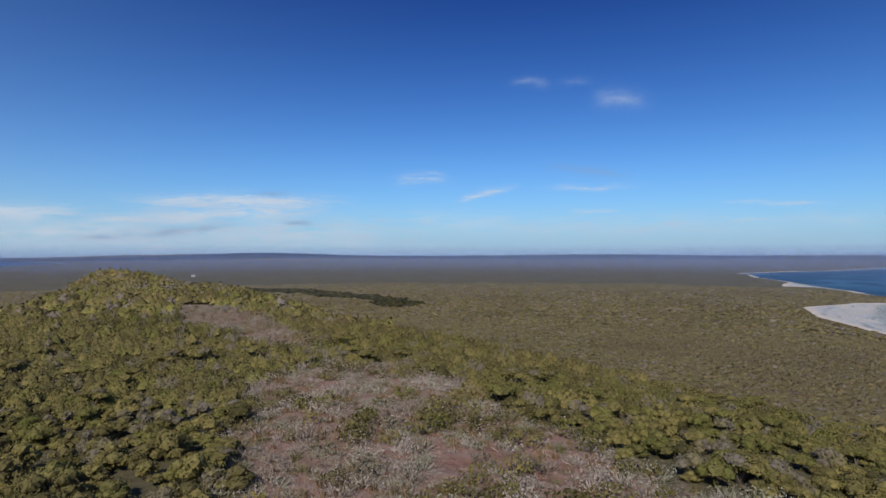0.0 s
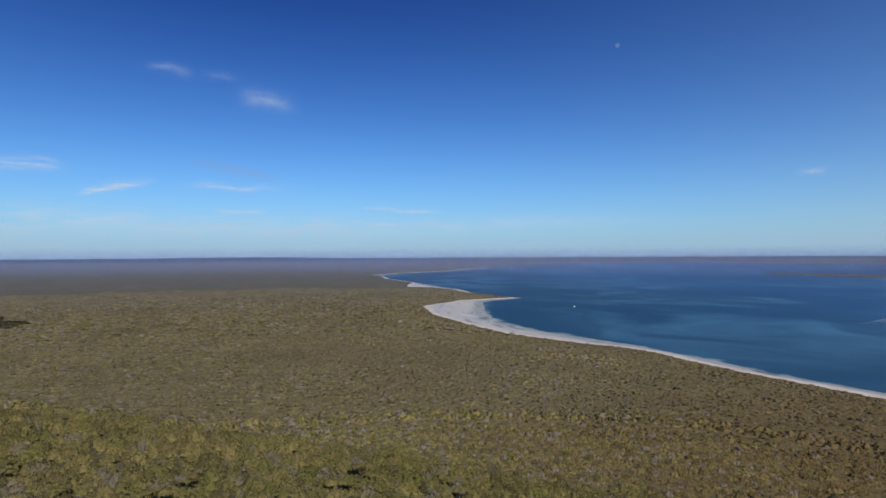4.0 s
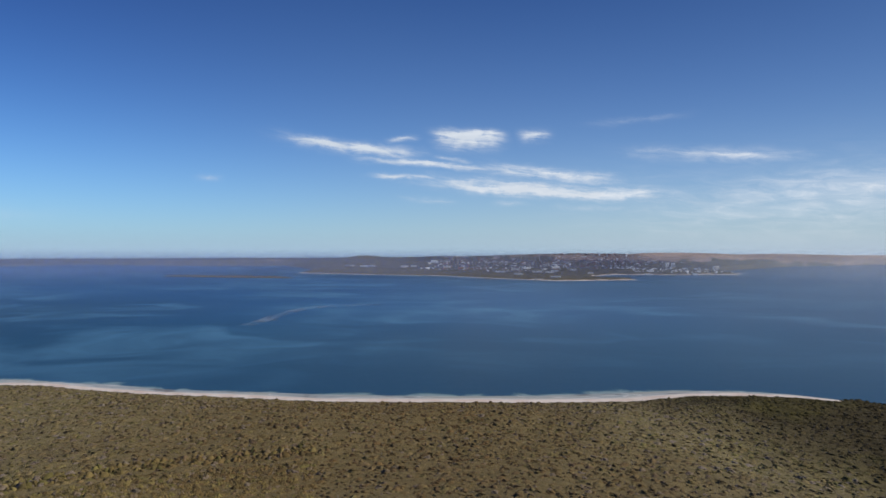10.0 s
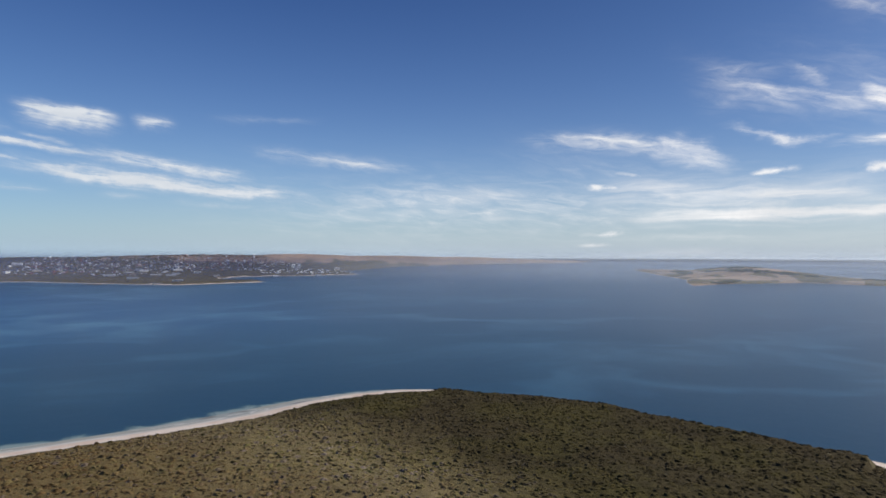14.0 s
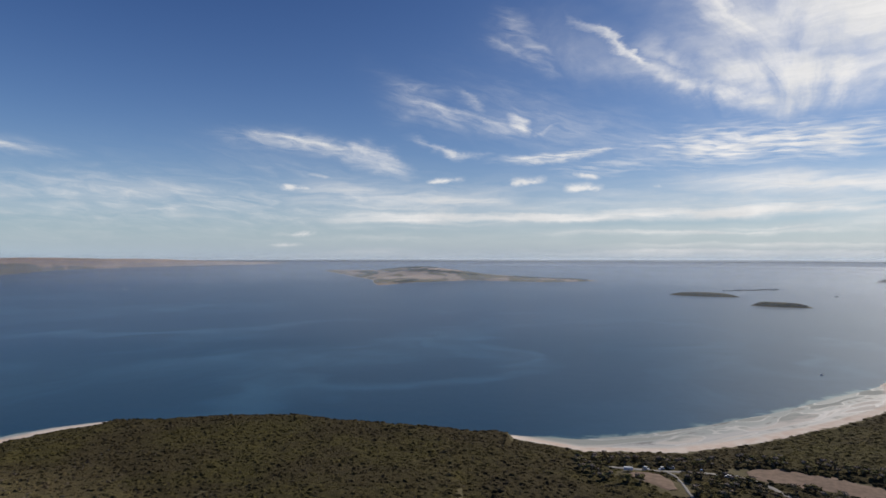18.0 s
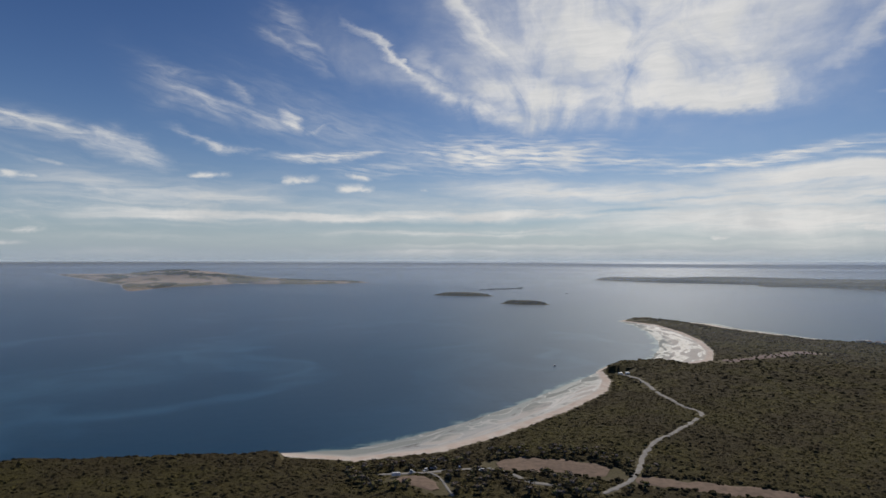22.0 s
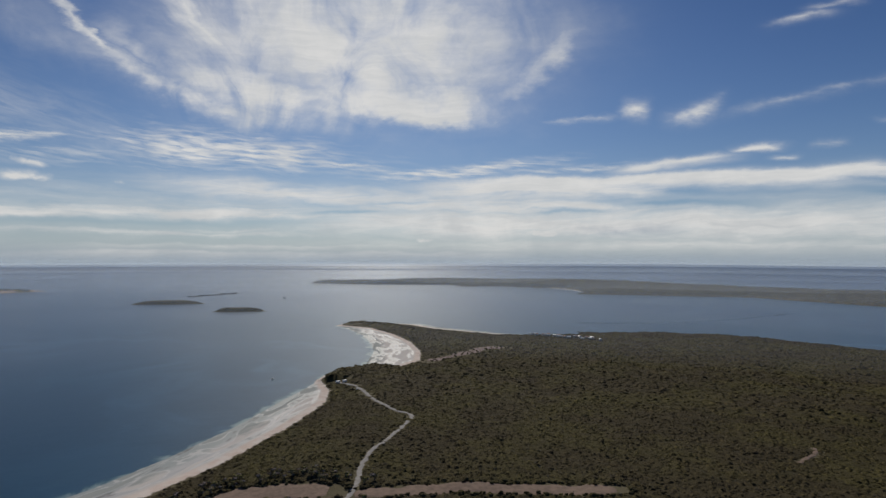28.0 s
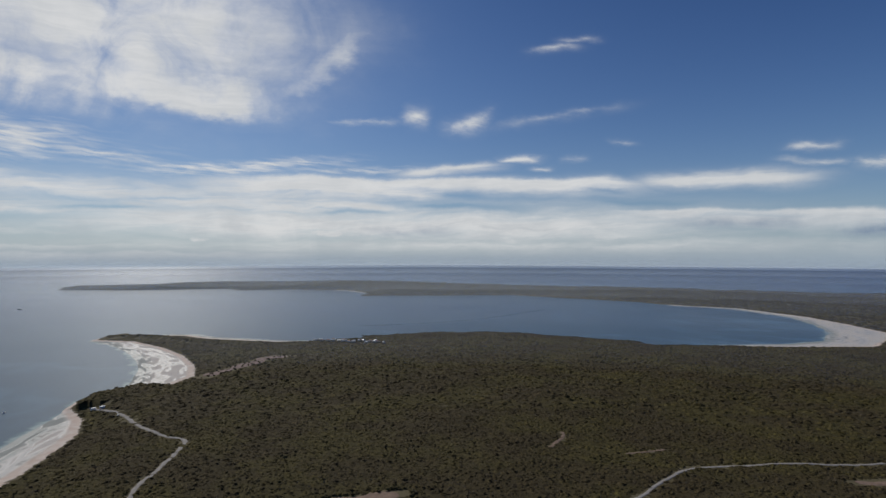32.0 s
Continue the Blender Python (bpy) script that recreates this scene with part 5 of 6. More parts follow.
# dead grey branches standing out of the scrub
twig_kinds = [stems(rng, 7, 0.6, 1.5, 0.05) for _ in range(4)]
x, y = spread(11.5, -420, -520, 520, 520, rng)
m = (sector(x, y, 70, 480, 46, -80) | sector(x, y, 240, 480, -80, -262))
x, y = x[m], y[m]
_, inl = ground_at(x, y)
m = (inl > 6) & open_ground(x, y, 1.0) & (rng.uniform(0, 1, len(x)) < 0.5)
planted("dead_branches", twig_kinds, x[m], y[m], rng.uniform(1.0, 1.9, m.sum()), rng, STEM, "bare grey dead branches standing in the scrub", "branches")


# taller dark bushes along the edges of the clearings
x, y = spread(3.6, -290, -480, 60, -340, rng, 0.9)
d_ = np.minimum(np.abs(line_gap(x, y, STRIP) - 10.5), np.abs(line_gap(x, y, PADDOCK) - 15))
_, inl = ground_at(x, y)
m = (d_ < 2.4) & (inl > 6) & open_ground(x, y, -3.0) & (rng.uniform(0, 1, len(x)) < 0.75)
planted("scrub_edge", low_kinds, x[m], y[m], rng.uniform(1.6, 2.9, m.sum()), rng, LEAF_FAR, "dark bushes along the ragged edge of the clearings", sink=0.0, smooth=True)


# ---- single trees and bushes ----
def tree(name, rng, radius, height, leaves, leafy, mat, label, category, group):
    """A many-stemmed tree: trunk with limbs, and a crown of leaf clumps in lobes."""
    root = new(name)
    vs, fs = stems(rng, 5, radius * 0.55, height * 0.75, 0.1 + 0.03 * height)
    t = new("trunk", mesh_of("trunk", vs, fs, STEM, {"tint": np.zeros(len(vs))}))
    t.parent = root
    lobes = []
    for i in range(6):
        a, r = i * 1.05 + rng.uniform(-0.3, 0.3), radius * rng.uniform(0.25, 0.6) * (i > 0)
        sc = radius * rng.uniform(0.45, 0.62)
        off = np.array([r * np.cos(a), r * np.sin(a), height * rng.uniform(0.42, 0.66)])
        v, f = joined((crown_core(rng, 0.42, 0.25)[0] * 0.8 + (0, 0, 0.07), DOME_F), leaf_cards(rng, leaves, leafy / radius, 0.42, -0.3))
        lobes.append((v * sc + off, f))
    v, f = joined(*lobes)
    c = new("crown", mesh_of("crown", v, f, mat, {"tint": np.repeat(rng.uniform(0.1, 0.8, 6), len(v) // 6)}))
    c.parent = root
    return tagged(root, label, category, group)


rng = np.random.default_rng(5)
CAMP_TREES = [tree("camp_tree", rng, 3.4, 5.6, 34, 0.75, LEAF_FAR, "spreading dark green coastal tree beside the camp road", "tree", "trees round the camp") for _ in range(3)]
x, y = spread(7.5, -110, -475, 135, -375, rng)
_, inl = ground_at(x, y)
d_road = np.minimum(line_gap(x, y, CAMP_ROAD), np.minimum(line_gap(x, y, PADDOCK) - 10, line_gap(x, y, LAWN) - 8))
m = (inl > 3) & open_ground(x, y, 2.6) & (d_road < 26) & (rng.uniform(0, 1, len(x)) < 0.85)
for i, (tx, ty) in enumerate(zip(x[m], y[m])):
    at = stand(tx, ty, rng.uniform(0, 360), -0.2, rng.uniform(0.75, 1.25))
    if i < 3:
        CAMP_TREES[i].matrix_basis = at
    else:
        ob = copy_thing(CAMP_TREES[i % 3], Matrix())
        ob.matrix_basis = at
HILL_BUSH = [tree("hill_bush", rng, 1.7, 2.2, 110, 0.17, LEAF, "large rounded green mallee bush on the hill top", "bush", "large bushes on the hill") for _ in range(3)]
n_bush = 0
for i in range(400):
    a, d = radians(rng.uniform(-40, 42)), rng.uniform(20, 95)
    bx, by = -math.sin(a) * d, math.cos(a) * d
    if stoniness(np.array([bx]), np.array([by]))[0] > 0.35 or n_bush >= 60:
        continue
    at = stand(bx, by, rng.uniform(0, 360), -0.15, rng.uniform(0.65, 1.05))
    if n_bush < 3:
        HILL_BUSH[n_bush].matrix_basis = at
    else:
        copy_thing(HILL_BUSH[n_bush % 3], Matrix()).matrix_basis = at
    n_bush += 1


# ---- vehicles, boats ----
def wheel(parent, x, y, r=0.36):
    bm = bmesh.new()
    bmesh.ops.create_cone(bm, segments=14, radius1=r, radius2=r, depth=0.22, cap_ends=True, matrix=Matrix.Translation((x, y, r)) @ Matrix.Rotation(radians(90), 4, "X"))
    tyre = part("wheel", bm, DARK, parent)
    bm = bmesh.new()
    bmesh.ops.create_cone(bm, segments=10, radius1=r * 0.6, radius2=r * 0.5, depth=0.24, cap_ends=True, matrix=Matrix.Translation((x, y, r)) @ Matrix.Rotation(radians(90), 4, "X"))
    part("rim", bm, SILVER, tyre)


def car(mat, label, long=4.7, roof=1.75):
    root = new("car")
    bm = blocks((-long / 2, -0.92, 0.35, long / 2, 0.92, 1.05, 0.06))
    bmesh.ops.bevel(bm, geom=bm.edges[:], offset=0.07, segments=2, affect="EDGES")
    part("body", bm, mat, root)
    bm = blocks((-long / 2 + 0.25, -0.86, 1.03, long / 2 - 1.35, 0.86, roof, 0.22))
    bmesh.ops.bevel(bm, geom=bm.edges[:], offset=0.06, segments=2, affect="EDGES")
    part("window", bm, GLASS, root, "dark tinted windows")
    part("roof", blocks((-long / 2 + 0.45, -0.68, roof - 0.02, long / 2 - 1.55, 0.68, roof + 0.06, 0.05)), mat, root)
    for sx in (-1, 1):
        for sy in (-1, 1):
            wheel(root, sx * long * 0.3, sy * 0.84)
    for sy in (-0.65, 0.65):
        part("headlight", blocks((long / 2 - 0.05, sy - 0.17, 0.72, long / 2 + 0.02, sy + 0.17, 0.88)), WHITE, root)
        part("taillight", blocks((-long / 2 - 0.02, sy - 0.12, 0.75, -long / 2 + 0.05, sy + 0.12, 0.95)), REDROOF, root)
    return tagged(root, label, "car", "cars in the camp ground")


def caravan():
    root = new("caravan")
    bm = blocks((-3.0, -1.15, 0.55, 3.0, 1.15, 2.6, 0.1))
    bmesh.ops.bevel(bm, geom=bm.edges[:], offset=0.18, segments=2, affect="EDGES")
    part("body", bm, WHITE, root)
    for sx in (-1.6, 0.2, 1.7):
        part("window", blocks((sx - 0.4, -1.17, 1.5, sx + 0.4, -1.10, 2.05)), GLASS, root)
    part("door", blocks((-0.75, 1.08, 0.65, -0.1, 1.16, 2.3)), SILVER, root)
    part("drawbar", blocks((3.0, -0.08, 0.5, 4.2, 0.08, 0.62)), DARK, root)
    for sy in (-1.0, 1.0):
        wheel(root, 0.0, sy, 0.36)
    return tagged(root, "white touring caravan parked under camp trees", "caravan", "caravans in the camp ground")


first = {}
for kind, cx, cy, turn_ in (("van", 80, -405, 20), ("white", 70, -413, 150), ("white", 61, -417, 60), ("silver", 56, -423, 10), ("blue", 37, -424, 100), ("white", 21, -422, 5),
                            ("silver", 16, -423, 8), ("white", -154, -766, 80)):
    if kind not in first:
        first[kind] = (caravan() if kind == "van" else car(WHITE, "white four-wheel drive parked at the camp") if kind == "white" else car(SILVER, "silver wagon parked on the gravel")
                       if kind == "silver" else car(BLUE, "dark blue wagon parked beside trees"))
        ob = first[kind]
    else:
        ob = copy_thing(first[kind], Matrix())
    ob.matrix_basis = stand(cx, cy, turn_, 0.38)


def hull(long, wide, high):
    bm = bmesh.new()
    rings = []
    for f in np.linspace(0, 1, 9):
        w = wide / 2 * (1 - max(0, (f - 0.5) / 0.5) ** 2.2) + 0.02
        x_ = (f - 0.5) * long
        rise = high * (1 + 0.25 * f * f)
        rings.append([bm.verts.new(c) for c in ((x_, -w, rise), (x_, -w * 0.7, 0), (x_, w * 0.7, 0), (x_, w, rise))])
    for a_, b_ in zip(rings, rings[1:]):
        for i in range(4):
            bm.faces.new((a_[i], a_[(i + 1) % 4], b_[(i + 1) % 4], b_[i]))
    bm.faces.new(rings[0][::-1])
    bm.faces.new(rings[-1])
    return bm


def boat(label, long, wake):
    root = new("boat")
    part("hull", hull(long, long * 0.32, long * 0.13), WHITE, root)
    part("cabin", blocks((-long * 0.12, -long * 0.1, long * 0.12, long * 0.15, long * 0.1, long * 0.3, 0.15)), WHITE, root)
    part("window", blocks((-long * 0.1, -long * 0.105, long * 0.2, long * 0.13, long * 0.105, long * 0.25)), GLASS, root)
    if wake:
        bm = bmesh.new()
        for s in (-1, 1):
            q = [bm.verts.new(c) for c in ((-long * 0.4, 0.3 * s, 0.05), (-wake, wake * 0.03 * s, 0.03), (-wake, wake * 0.06 * s, 0.03), (-long * 0.3, 1.6 * s, 0.05))]
            bm.faces.new(q)
        part("wake", bm, FOAM, root, "thin white wake")
    return tagged(root, label, "boat", "boats on the bay")


for label, bx, by, turn_, long, wake in (("small dark-topped boat moored off the beach", -54, -890, 60, 7, 0), ("motor boat running with a white wake", 775, -3157, 120, 14, 170),
                                         ("work boat standing in the open bay", -200, -2724, 20, 16, 0), ("fast boat drawing a long white wake", 2395, -1524, 200, 12, 190),
                                         ("small boat moored in the bay", 840, 822, 40, 8, 0)):
    p = built(np.array([float(bx)]), np.array([float(by)]), np.array([0.0]))[0]
    boat(label, long, wake).matrix_basis = pose(p[0], p[1], p[2] + 0.05, 0, 0, turn_)


# ---- fish pens ----
def ring_mesh(radius, tube, seg=28):
    bm = bmesh.new()
    rows_ = []
    for i in range(seg):
        a_ = 2 * math.pi * i / seg
        rows_.append([bm.verts.new(((radius + tube * math.cos(b)) * math.cos(a_), (radius + tube * math.cos(b)) * math.sin(a_), tube * math.sin(b))) for b in (0, 1.57, 3.14, 4.71)])
    for i in range(seg):
        for j in range(4):
            bm.faces.new((rows_[i][j], rows_[(i + 1) % seg][j], rows_[(i + 1) % seg][(j + 1) % 4], rows_[i][(j + 1) % 4]))
    return bm


pen = new("fish_pen")
part("float_ring", ring_mesh(19, 0.9), DARK, pen)
part("hand_rail", ring_mesh(18.6, 0.25), SILVER, pen).location = (0, 0, 1.6)
for i in range(10):
    a_ = 0.628 * i
    part("post", blocks((18.6 * math.cos(a_) - 0.15, 18.6 * math.sin(a_) - 0.15, 0, 18.6 * math.cos(a_) + 0.15, 18.6 * math.sin(a_) + 0.15, 1.6)), DARK, pen)
tagged(pen, "round floating fish farm pen with dark collar", "fish pen", "fish pens in a row on the bay")
rng = np.random.default_rng(3)
for i in range(13):
    f = i / 12
    px, py = 204 * (1 - f) + 0 * f + rng.uniform(-14, 14), -2922 * (1 - f) - 3209 * f + rng.uniform(-45, 45)
    p = built(np.array([px]), np.array([py]), np.array([0.3]))[0]
    ob = pen if i == 0 else copy_thing(pen, Matrix())
    ob.matrix_basis = pose(p[0], p[1], p[2] + 0.3, 0, 0, 10 * i)


# ---- houses ----
def house(long, wide, high, roof, wall_mat, roof_mat, label, group, name="house"):
    root = new(name)
    part("wall", blocks((-long / 2, -wide / 2, -0.6, long / 2, wide / 2, high)), wall_mat, root)
    bm = bmesh.new()
    o = 0.5
    e = [bm.verts.new(c) for c in ((-long / 2 - o, -wide / 2 - o, high), (long / 2 + o, -wide / 2 - o, high), (long / 2 + o, wide / 2 + o, high), (-long / 2 - o, wide / 2 + o, high),
                                   (-long / 2 + wide * 0.25, 0, high + roof), (long / 2 - wide * 0.25, 0, high + roof))]
    for q in ((0, 1, 5, 4), (2, 3, 4, 5), (1, 2, 5), (3, 0, 4), (3, 2, 1, 0)):
        bm.faces.new([e[i] for i in q])
    part("roof", bm, roof_mat, root)
    for s in (-1, 1):
        for f in (-0.28, 0.28):
            x_ = f * long
            part("window", blocks((x_ - 0.9, s * (wide / 2 + 0.02) - 0.05, high * 0.4, x_ + 0.9, s * (wide / 2 + 0.02) + 0.05, high * 0.8)), GLASS, root)
    part("door", blocks((-0.45, wide / 2 - 0.02, -0.3, 0.45, wide / 2 + 0.06, 2.0)), REDROOF, root)
    return tagged(root, label, "house", group)


VILLAGE = [house(11, 7, 2.8, 1.6, CREAM, GREYROOF, "cream cottage with a pale steel roof near the cove", "cottages behind the cove"),
           house(9, 6, 2.7, 1.4, CREAM, GREYROOF, "small cream cottage with a pale steel roof", "cottages behind the cove"),
           house(10, 7, 2.8, 1.7, CREAM, REDROOF, "cream cottage with a dull red roof", "cottages behind the cove")]
for i in range(26):
    f = i / 25
    hx, hy = -618 * (1 - f) - 715 * f + rng.uniform(-9, 9), -1178 * (1 - f) - 1060 * f + rng.uniform(-16, 16)
    at = stand(hx, hy, rng.uniform(0, 180), 1.6, 0.8)
    if i < 3:
        VILLAGE[i].matrix_basis = at
    else:
        copy_thing(VILLAGE[i % 3], Matrix()).matrix_basis = at
far_house = copy_thing(VILLAGE[1], Matrix())
far_house.matrix_basis = stand(-898, 2135, 30, 2.0, 1.6)
shed = house(9, 5, 2.6, 1.0, WHITE, WHITE, "white boat shed at the end of the beach", "sheds at the beach end", "shed")
shed.matrix_basis = stand(-138, -823, 20, 1.4, 0.6)
copy_thing(shed, Matrix()).matrix_basis = stand(-147, -820, 15, 1.4, 0.6)

# ---- town across the bay ----
HALLS_PORT = [(4502, 979, 70, 30, 9), (4309, 827, 60, 25, 8), (4408, 784, 40, 25, 8), (4325, 532, 60, 30, 9), (4422, 472, 45, 25, 8), (5523, 397, 60, 40, 12),
              (4242, 212, 50, 24, 8), (3635, -141, 70, 20, 7), (3270, -227, 62, 30, 9), (3580, -361, 70, 26, 8), (3582, -436, 60, 30, 9), (2903, -382, 60, 18, 6)]
HALLS_POINT = [(2800, -290, 50, 14, 5), (4493, -1409, 26, 18, 34), (4500, -1454, 26, 18, 30), (4225, -1659, 40, 22, 22), (4094, -342, 60, 26, 9), (4182, -549, 60, 26, 9),
               (3467, -655, 40, 18, 8), (3560, -1008, 45, 18, 7), (3620, -1300, 40, 18, 8), (3900, -250, 60, 30, 9), (3720, -480, 50, 24, 8), (3880, -620, 46, 22, 8)]
for i, (hx, hy, long, wide, high) in enumerate(HALLS_PORT + HALLS_POINT):
    long, wide, high = long * 0.8, wide * 0.7, high * 0.7
    hall = new("warehouse")
    part("wall", blocks((-wide / 2, -long / 2, -3, wide / 2, long / 2, high)), WHITE if i % 3 else CREAM, hall)
    bm = bmesh.new()
    v_ = [bm.verts.new(c) for c in ((-wide / 2 - 0.6, -long / 2 - 0.6, high), (wide / 2 + 0.6, -long / 2 - 0.6, high), (wide / 2 + 0.6, long / 2 + 0.6, high), (-wide / 2 - 0.6, long / 2 + 0.6, high),
                                    (0, -long / 2 - 0.6, high + wide * 0.12), (0, long / 2 + 0.6, high + wide * 0.12))]
    for q in ((0, 3, 5, 4), (1, 4, 5, 2), (0, 4, 1), (3, 2, 5), (0, 1, 2, 3)):
        bm.faces.new([v_[j] for j in q])
    part("roof", bm, WHITE if i % 2 else GREYROOF, hall)
    for j in range(3):
        part("door", blocks((-wide / 2 - 0.1, (j - 1) * long * 0.3 - 2.2, 0, -wide / 2 + 0.05, (j - 1) * long * 0.3 + 2.2, high * 0.6)), SILVER, hall)
    tagged(hall, "tall white silo block on the town foreshore" if high > 12 else "long pale warehouse in the town across the bay", "silo" if high > 12 else "warehouse", "large sheds of the town")
    hall.matrix_basis = stand(hx, hy, rng.uniform(-15, 15), 1.5)


def town(name, count, x0, x1, y0, y1, mat, label, dense, seed, inner=520):
    """Small houses of the town in one mesh, each a block with a gabled roof."""
    r = np.random.default_rng(seed)
    x, y = r.uniform(x0, x1, count), r.uniform(y0, y1, count)
    _, inl = ground_at(x, y)
    ok = (inl > inner) & (swell(x, y, 700, seed) > r.uniform(-1.3, dense, count))
    x, y = x[ok], y[ok]
    z, _ = ground_at(x, y)
    base = built(x, y, z)
    tv = np.array([(-1, -1, -0.8), (1, -1, -0.8), (1, 1, -0.8), (-1, 1, -0.8), (-1, -1, 1), (1, -1, 1), (1, 1, 1), (-1, 1, 1), (0, -1, 1.7), (0, 1, 1.7)], float)
    tf = np.array([(0, 1, 5), (0, 5, 4), (1, 2, 6), (1, 6, 5), (2, 3, 7), (2, 7, 6), (3, 0, 4), (3, 4, 7), (4, 5, 8), (6, 7, 9), (4, 8, 9), (4, 9, 7), (5, 6, 9), (5, 9, 8)])
    a, L = r.uniform(0, 6.28, len(x)), r.uniform(3.4, 6.2, len(x)) * r.choice((0.8, 1.0, 1.9), len(x), p=(0.5, 0.44, 0.06)) * np.hypot(base[:, 0], base[:, 1]) / np.hypot(x, y)
    c, s = np.cos(a)[:, None], np.sin(a)[:, None]
    v = np.stack([(tv[:, 0] * 0.7 * c - tv[:, 1] * s) * L[:, None], (tv[:, 0] * 0.7 * s + tv[:, 1] * c) * L[:, None], tv[:, 2] * 0.65 * L[:, None] + 0 * c], -1) + base[:, None]
    f = (tf[None] + (np.arange(len(x)) * len(tv))[:, None, None]).reshape(-1, 3)
    tagged(new(name, mesh_of(name, v.reshape(-1, 3), f, mat)), label, "houses", kind="stuff")


town("town_white", 1300, 3500, 8500, -1900, 420, WHITE, "close-set pale houses of the town across the bay", 0.5, 41)
town("town_grey", 1700, 3500, 8500, -1900, 420, GREYROOF, "grey-roofed houses of the town across the bay", 0.5, 46)
town("town_red", 1500, 3600, 8500, -1900, 420, REDROOF, "red-roofed houses of the town across the bay", 0.5, 43)
town("town_point", 260, 3600, 4300, -1640, -1000, WHITE, "pale houses along the town point", 0.9, 44, 25)
# dark trees between the houses
rng = np.random.default_rng(8)
x, y = spread(52, 2700, -1900, 8200, 1150, rng)
_, inl = ground_at(x, y)
m = inl > 12
planted("town_trees", plain_kinds, x[m], y[m], rng.uniform(4, 8, m.sum()), rng, LEAF_FAR, "dark trees between the houses of the town", "trees", tall=(0.3, 0.5))
# tree belts on the large island
for tag, (ax_, ay_), (bx_, by_), wide_ in (("tree_belt", (1700, -3500), (2500, -3650), 60), ("tree_belt", (2250, -3750), (2900, -4250), 130), ("tree_belt", (1050, -3620), (1500, -3600), 50),
                                           ("tree_belt", (2500, -3450), (3000, -3950), 45), ("tree_belt", (1790, -2700), (1900, -3000), 40)):
    n_ = 160
    f_ = rng.uniform(0, 1, n_)
    x, y = ax_ + (bx_ - ax_) * f_ + rng.normal(0, wide_ * 0.5, n_), ay_ + (by_ - ay_) * f_ + rng.normal(0, wide_ * 0.5, n_)
    z_ = 4.6 + 52 * bump(x, y, 2350, -3900, 700, 330, -40) + 9 * bump(x, y, 2700, -3900, 900, 500, -40) + 8 * bump(x, y, 1600, -3600, 700, 200, -10)
    base_ = built(x, y, z_)
    vs_, fs_ = [], []
    for i in range(n_):
        v_, f2_ = low_kinds[i % 8]
        fs_.append(f2_ + sum(len(q) for q in vs_))
        vs_.append(v_ * (rng.uniform(9, 17), rng.uniform(9, 17), 7) + base_[i] - (0, 0, 1))
    ob = new(tag, mesh_of(tag, np.concatenate(vs_), np.concatenate(fs_), SHADOW_AND_BELT, {"tint": np.full(sum(len(q) for q in vs_), 0.5)}))
    tagged(ob, "dark tree belt on the grazed island", "trees", kind="stuff")

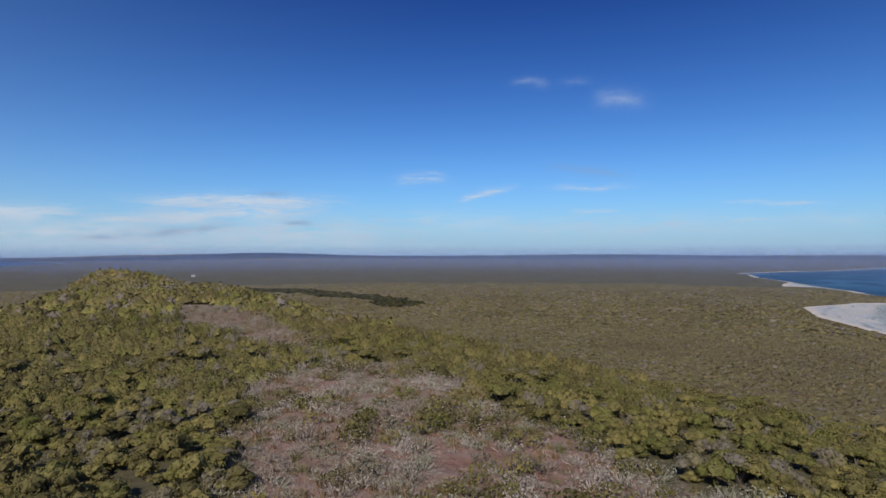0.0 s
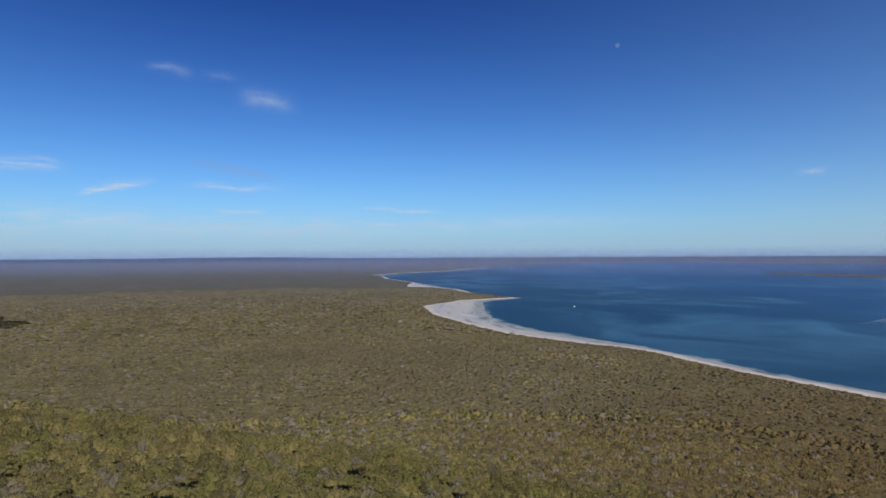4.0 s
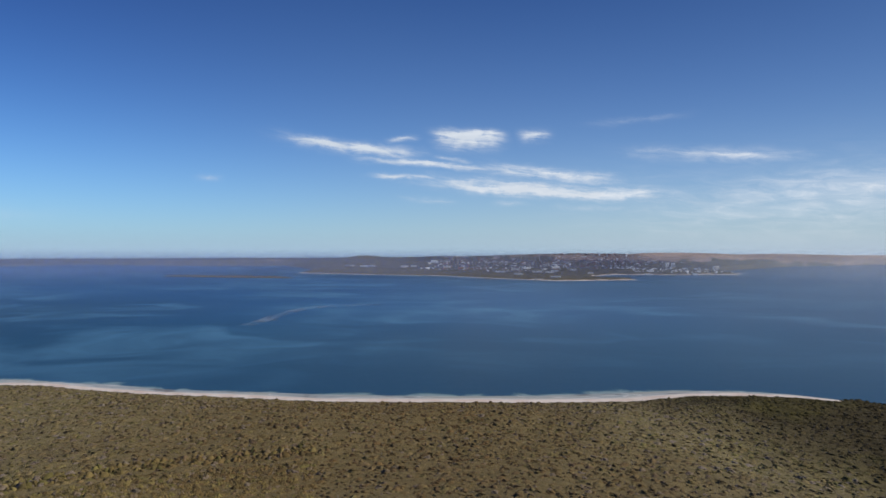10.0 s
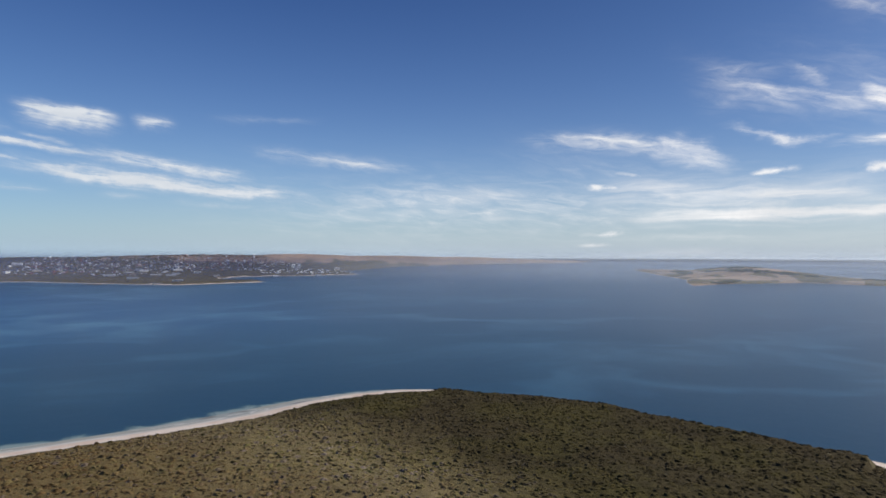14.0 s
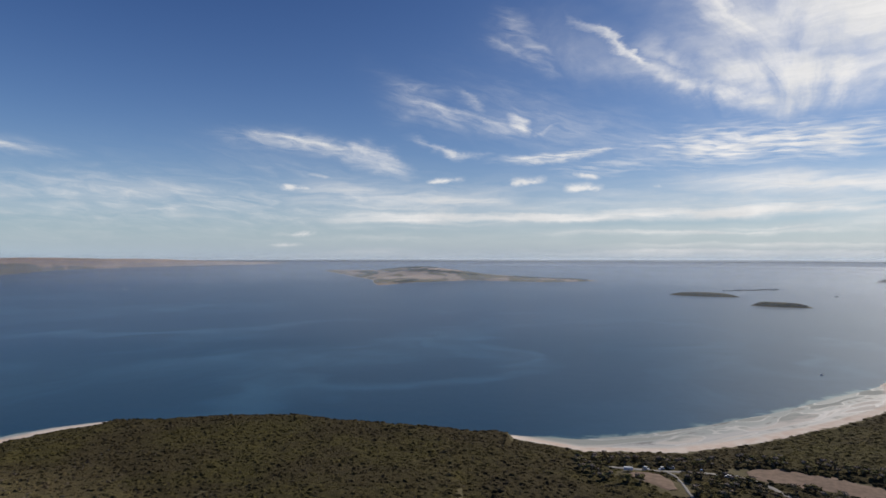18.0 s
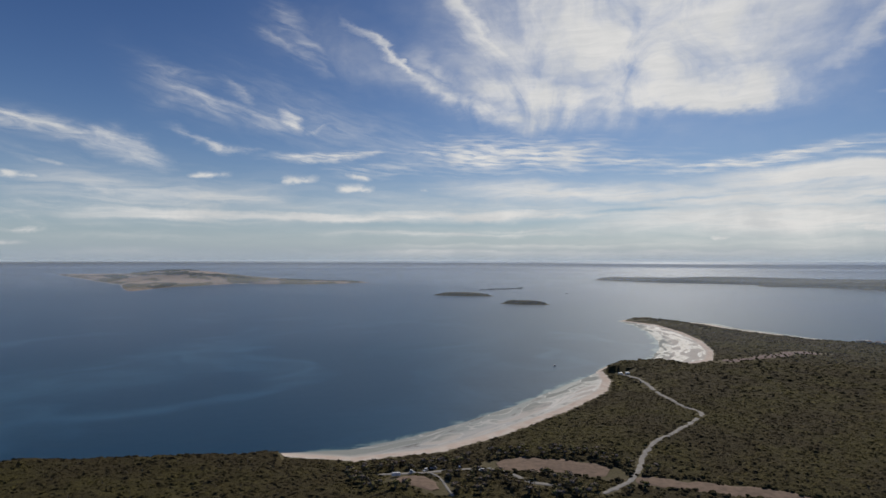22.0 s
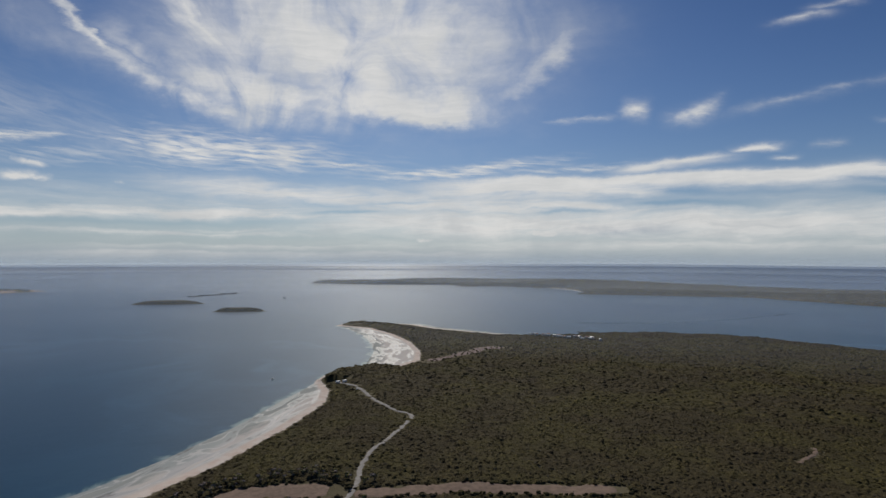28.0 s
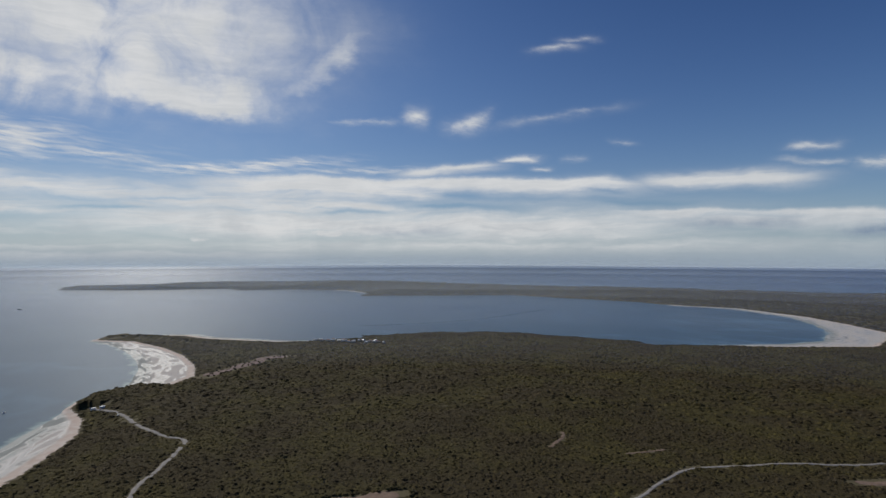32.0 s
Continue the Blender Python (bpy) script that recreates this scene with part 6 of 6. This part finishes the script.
# ---- thin sea haze: ring walls added over the bay, lit by the sun and sky ----
def haze_look(n):
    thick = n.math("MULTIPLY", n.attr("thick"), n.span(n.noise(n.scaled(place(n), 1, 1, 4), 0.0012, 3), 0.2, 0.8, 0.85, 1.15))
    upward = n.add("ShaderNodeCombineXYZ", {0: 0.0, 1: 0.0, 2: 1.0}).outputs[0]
    # paler towards the sun: the brighter scatter is put into the colour
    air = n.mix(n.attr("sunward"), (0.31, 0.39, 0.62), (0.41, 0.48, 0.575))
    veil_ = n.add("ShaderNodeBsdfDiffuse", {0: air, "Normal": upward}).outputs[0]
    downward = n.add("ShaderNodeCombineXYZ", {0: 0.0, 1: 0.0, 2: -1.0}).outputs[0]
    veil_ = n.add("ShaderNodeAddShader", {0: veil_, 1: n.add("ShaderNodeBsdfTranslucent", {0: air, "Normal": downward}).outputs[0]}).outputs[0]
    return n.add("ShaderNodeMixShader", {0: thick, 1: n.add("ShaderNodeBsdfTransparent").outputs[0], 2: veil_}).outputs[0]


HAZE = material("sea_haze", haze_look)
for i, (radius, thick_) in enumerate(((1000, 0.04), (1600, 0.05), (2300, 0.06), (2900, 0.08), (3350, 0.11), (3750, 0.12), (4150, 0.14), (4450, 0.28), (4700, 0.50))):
    a_ = np.linspace(0, 2 * np.pi, 96, endpoint=False)
    far_ = float(true_range(np.array([radius]))[0])
    foot_ = built(np.cos(a_) * far_, np.sin(a_) * far_, 0 * a_)[:, 2]
    low_ = 60 * (1 - radius / 4900) + 1
    up_ = np.array([-15, 0, low_ * 0.25, low_ * 0.5, low_ * 0.75, low_, low_ + 60, low_ + 110])
    full_ = np.array([0, 0, 0.16, 0.5, 0.84, 1, 0.75, 0])
    if radius > 4300:
        brim = 100 * (1 - radius / 4832)
        up_, full_ = np.array([-15, 0, brim * 0.5, brim, brim + 14, brim + 36, brim + 66, brim + 100]), np.array([0, 0.1, 0.6, 1, 0.85, 0.42, 0.12, 0])
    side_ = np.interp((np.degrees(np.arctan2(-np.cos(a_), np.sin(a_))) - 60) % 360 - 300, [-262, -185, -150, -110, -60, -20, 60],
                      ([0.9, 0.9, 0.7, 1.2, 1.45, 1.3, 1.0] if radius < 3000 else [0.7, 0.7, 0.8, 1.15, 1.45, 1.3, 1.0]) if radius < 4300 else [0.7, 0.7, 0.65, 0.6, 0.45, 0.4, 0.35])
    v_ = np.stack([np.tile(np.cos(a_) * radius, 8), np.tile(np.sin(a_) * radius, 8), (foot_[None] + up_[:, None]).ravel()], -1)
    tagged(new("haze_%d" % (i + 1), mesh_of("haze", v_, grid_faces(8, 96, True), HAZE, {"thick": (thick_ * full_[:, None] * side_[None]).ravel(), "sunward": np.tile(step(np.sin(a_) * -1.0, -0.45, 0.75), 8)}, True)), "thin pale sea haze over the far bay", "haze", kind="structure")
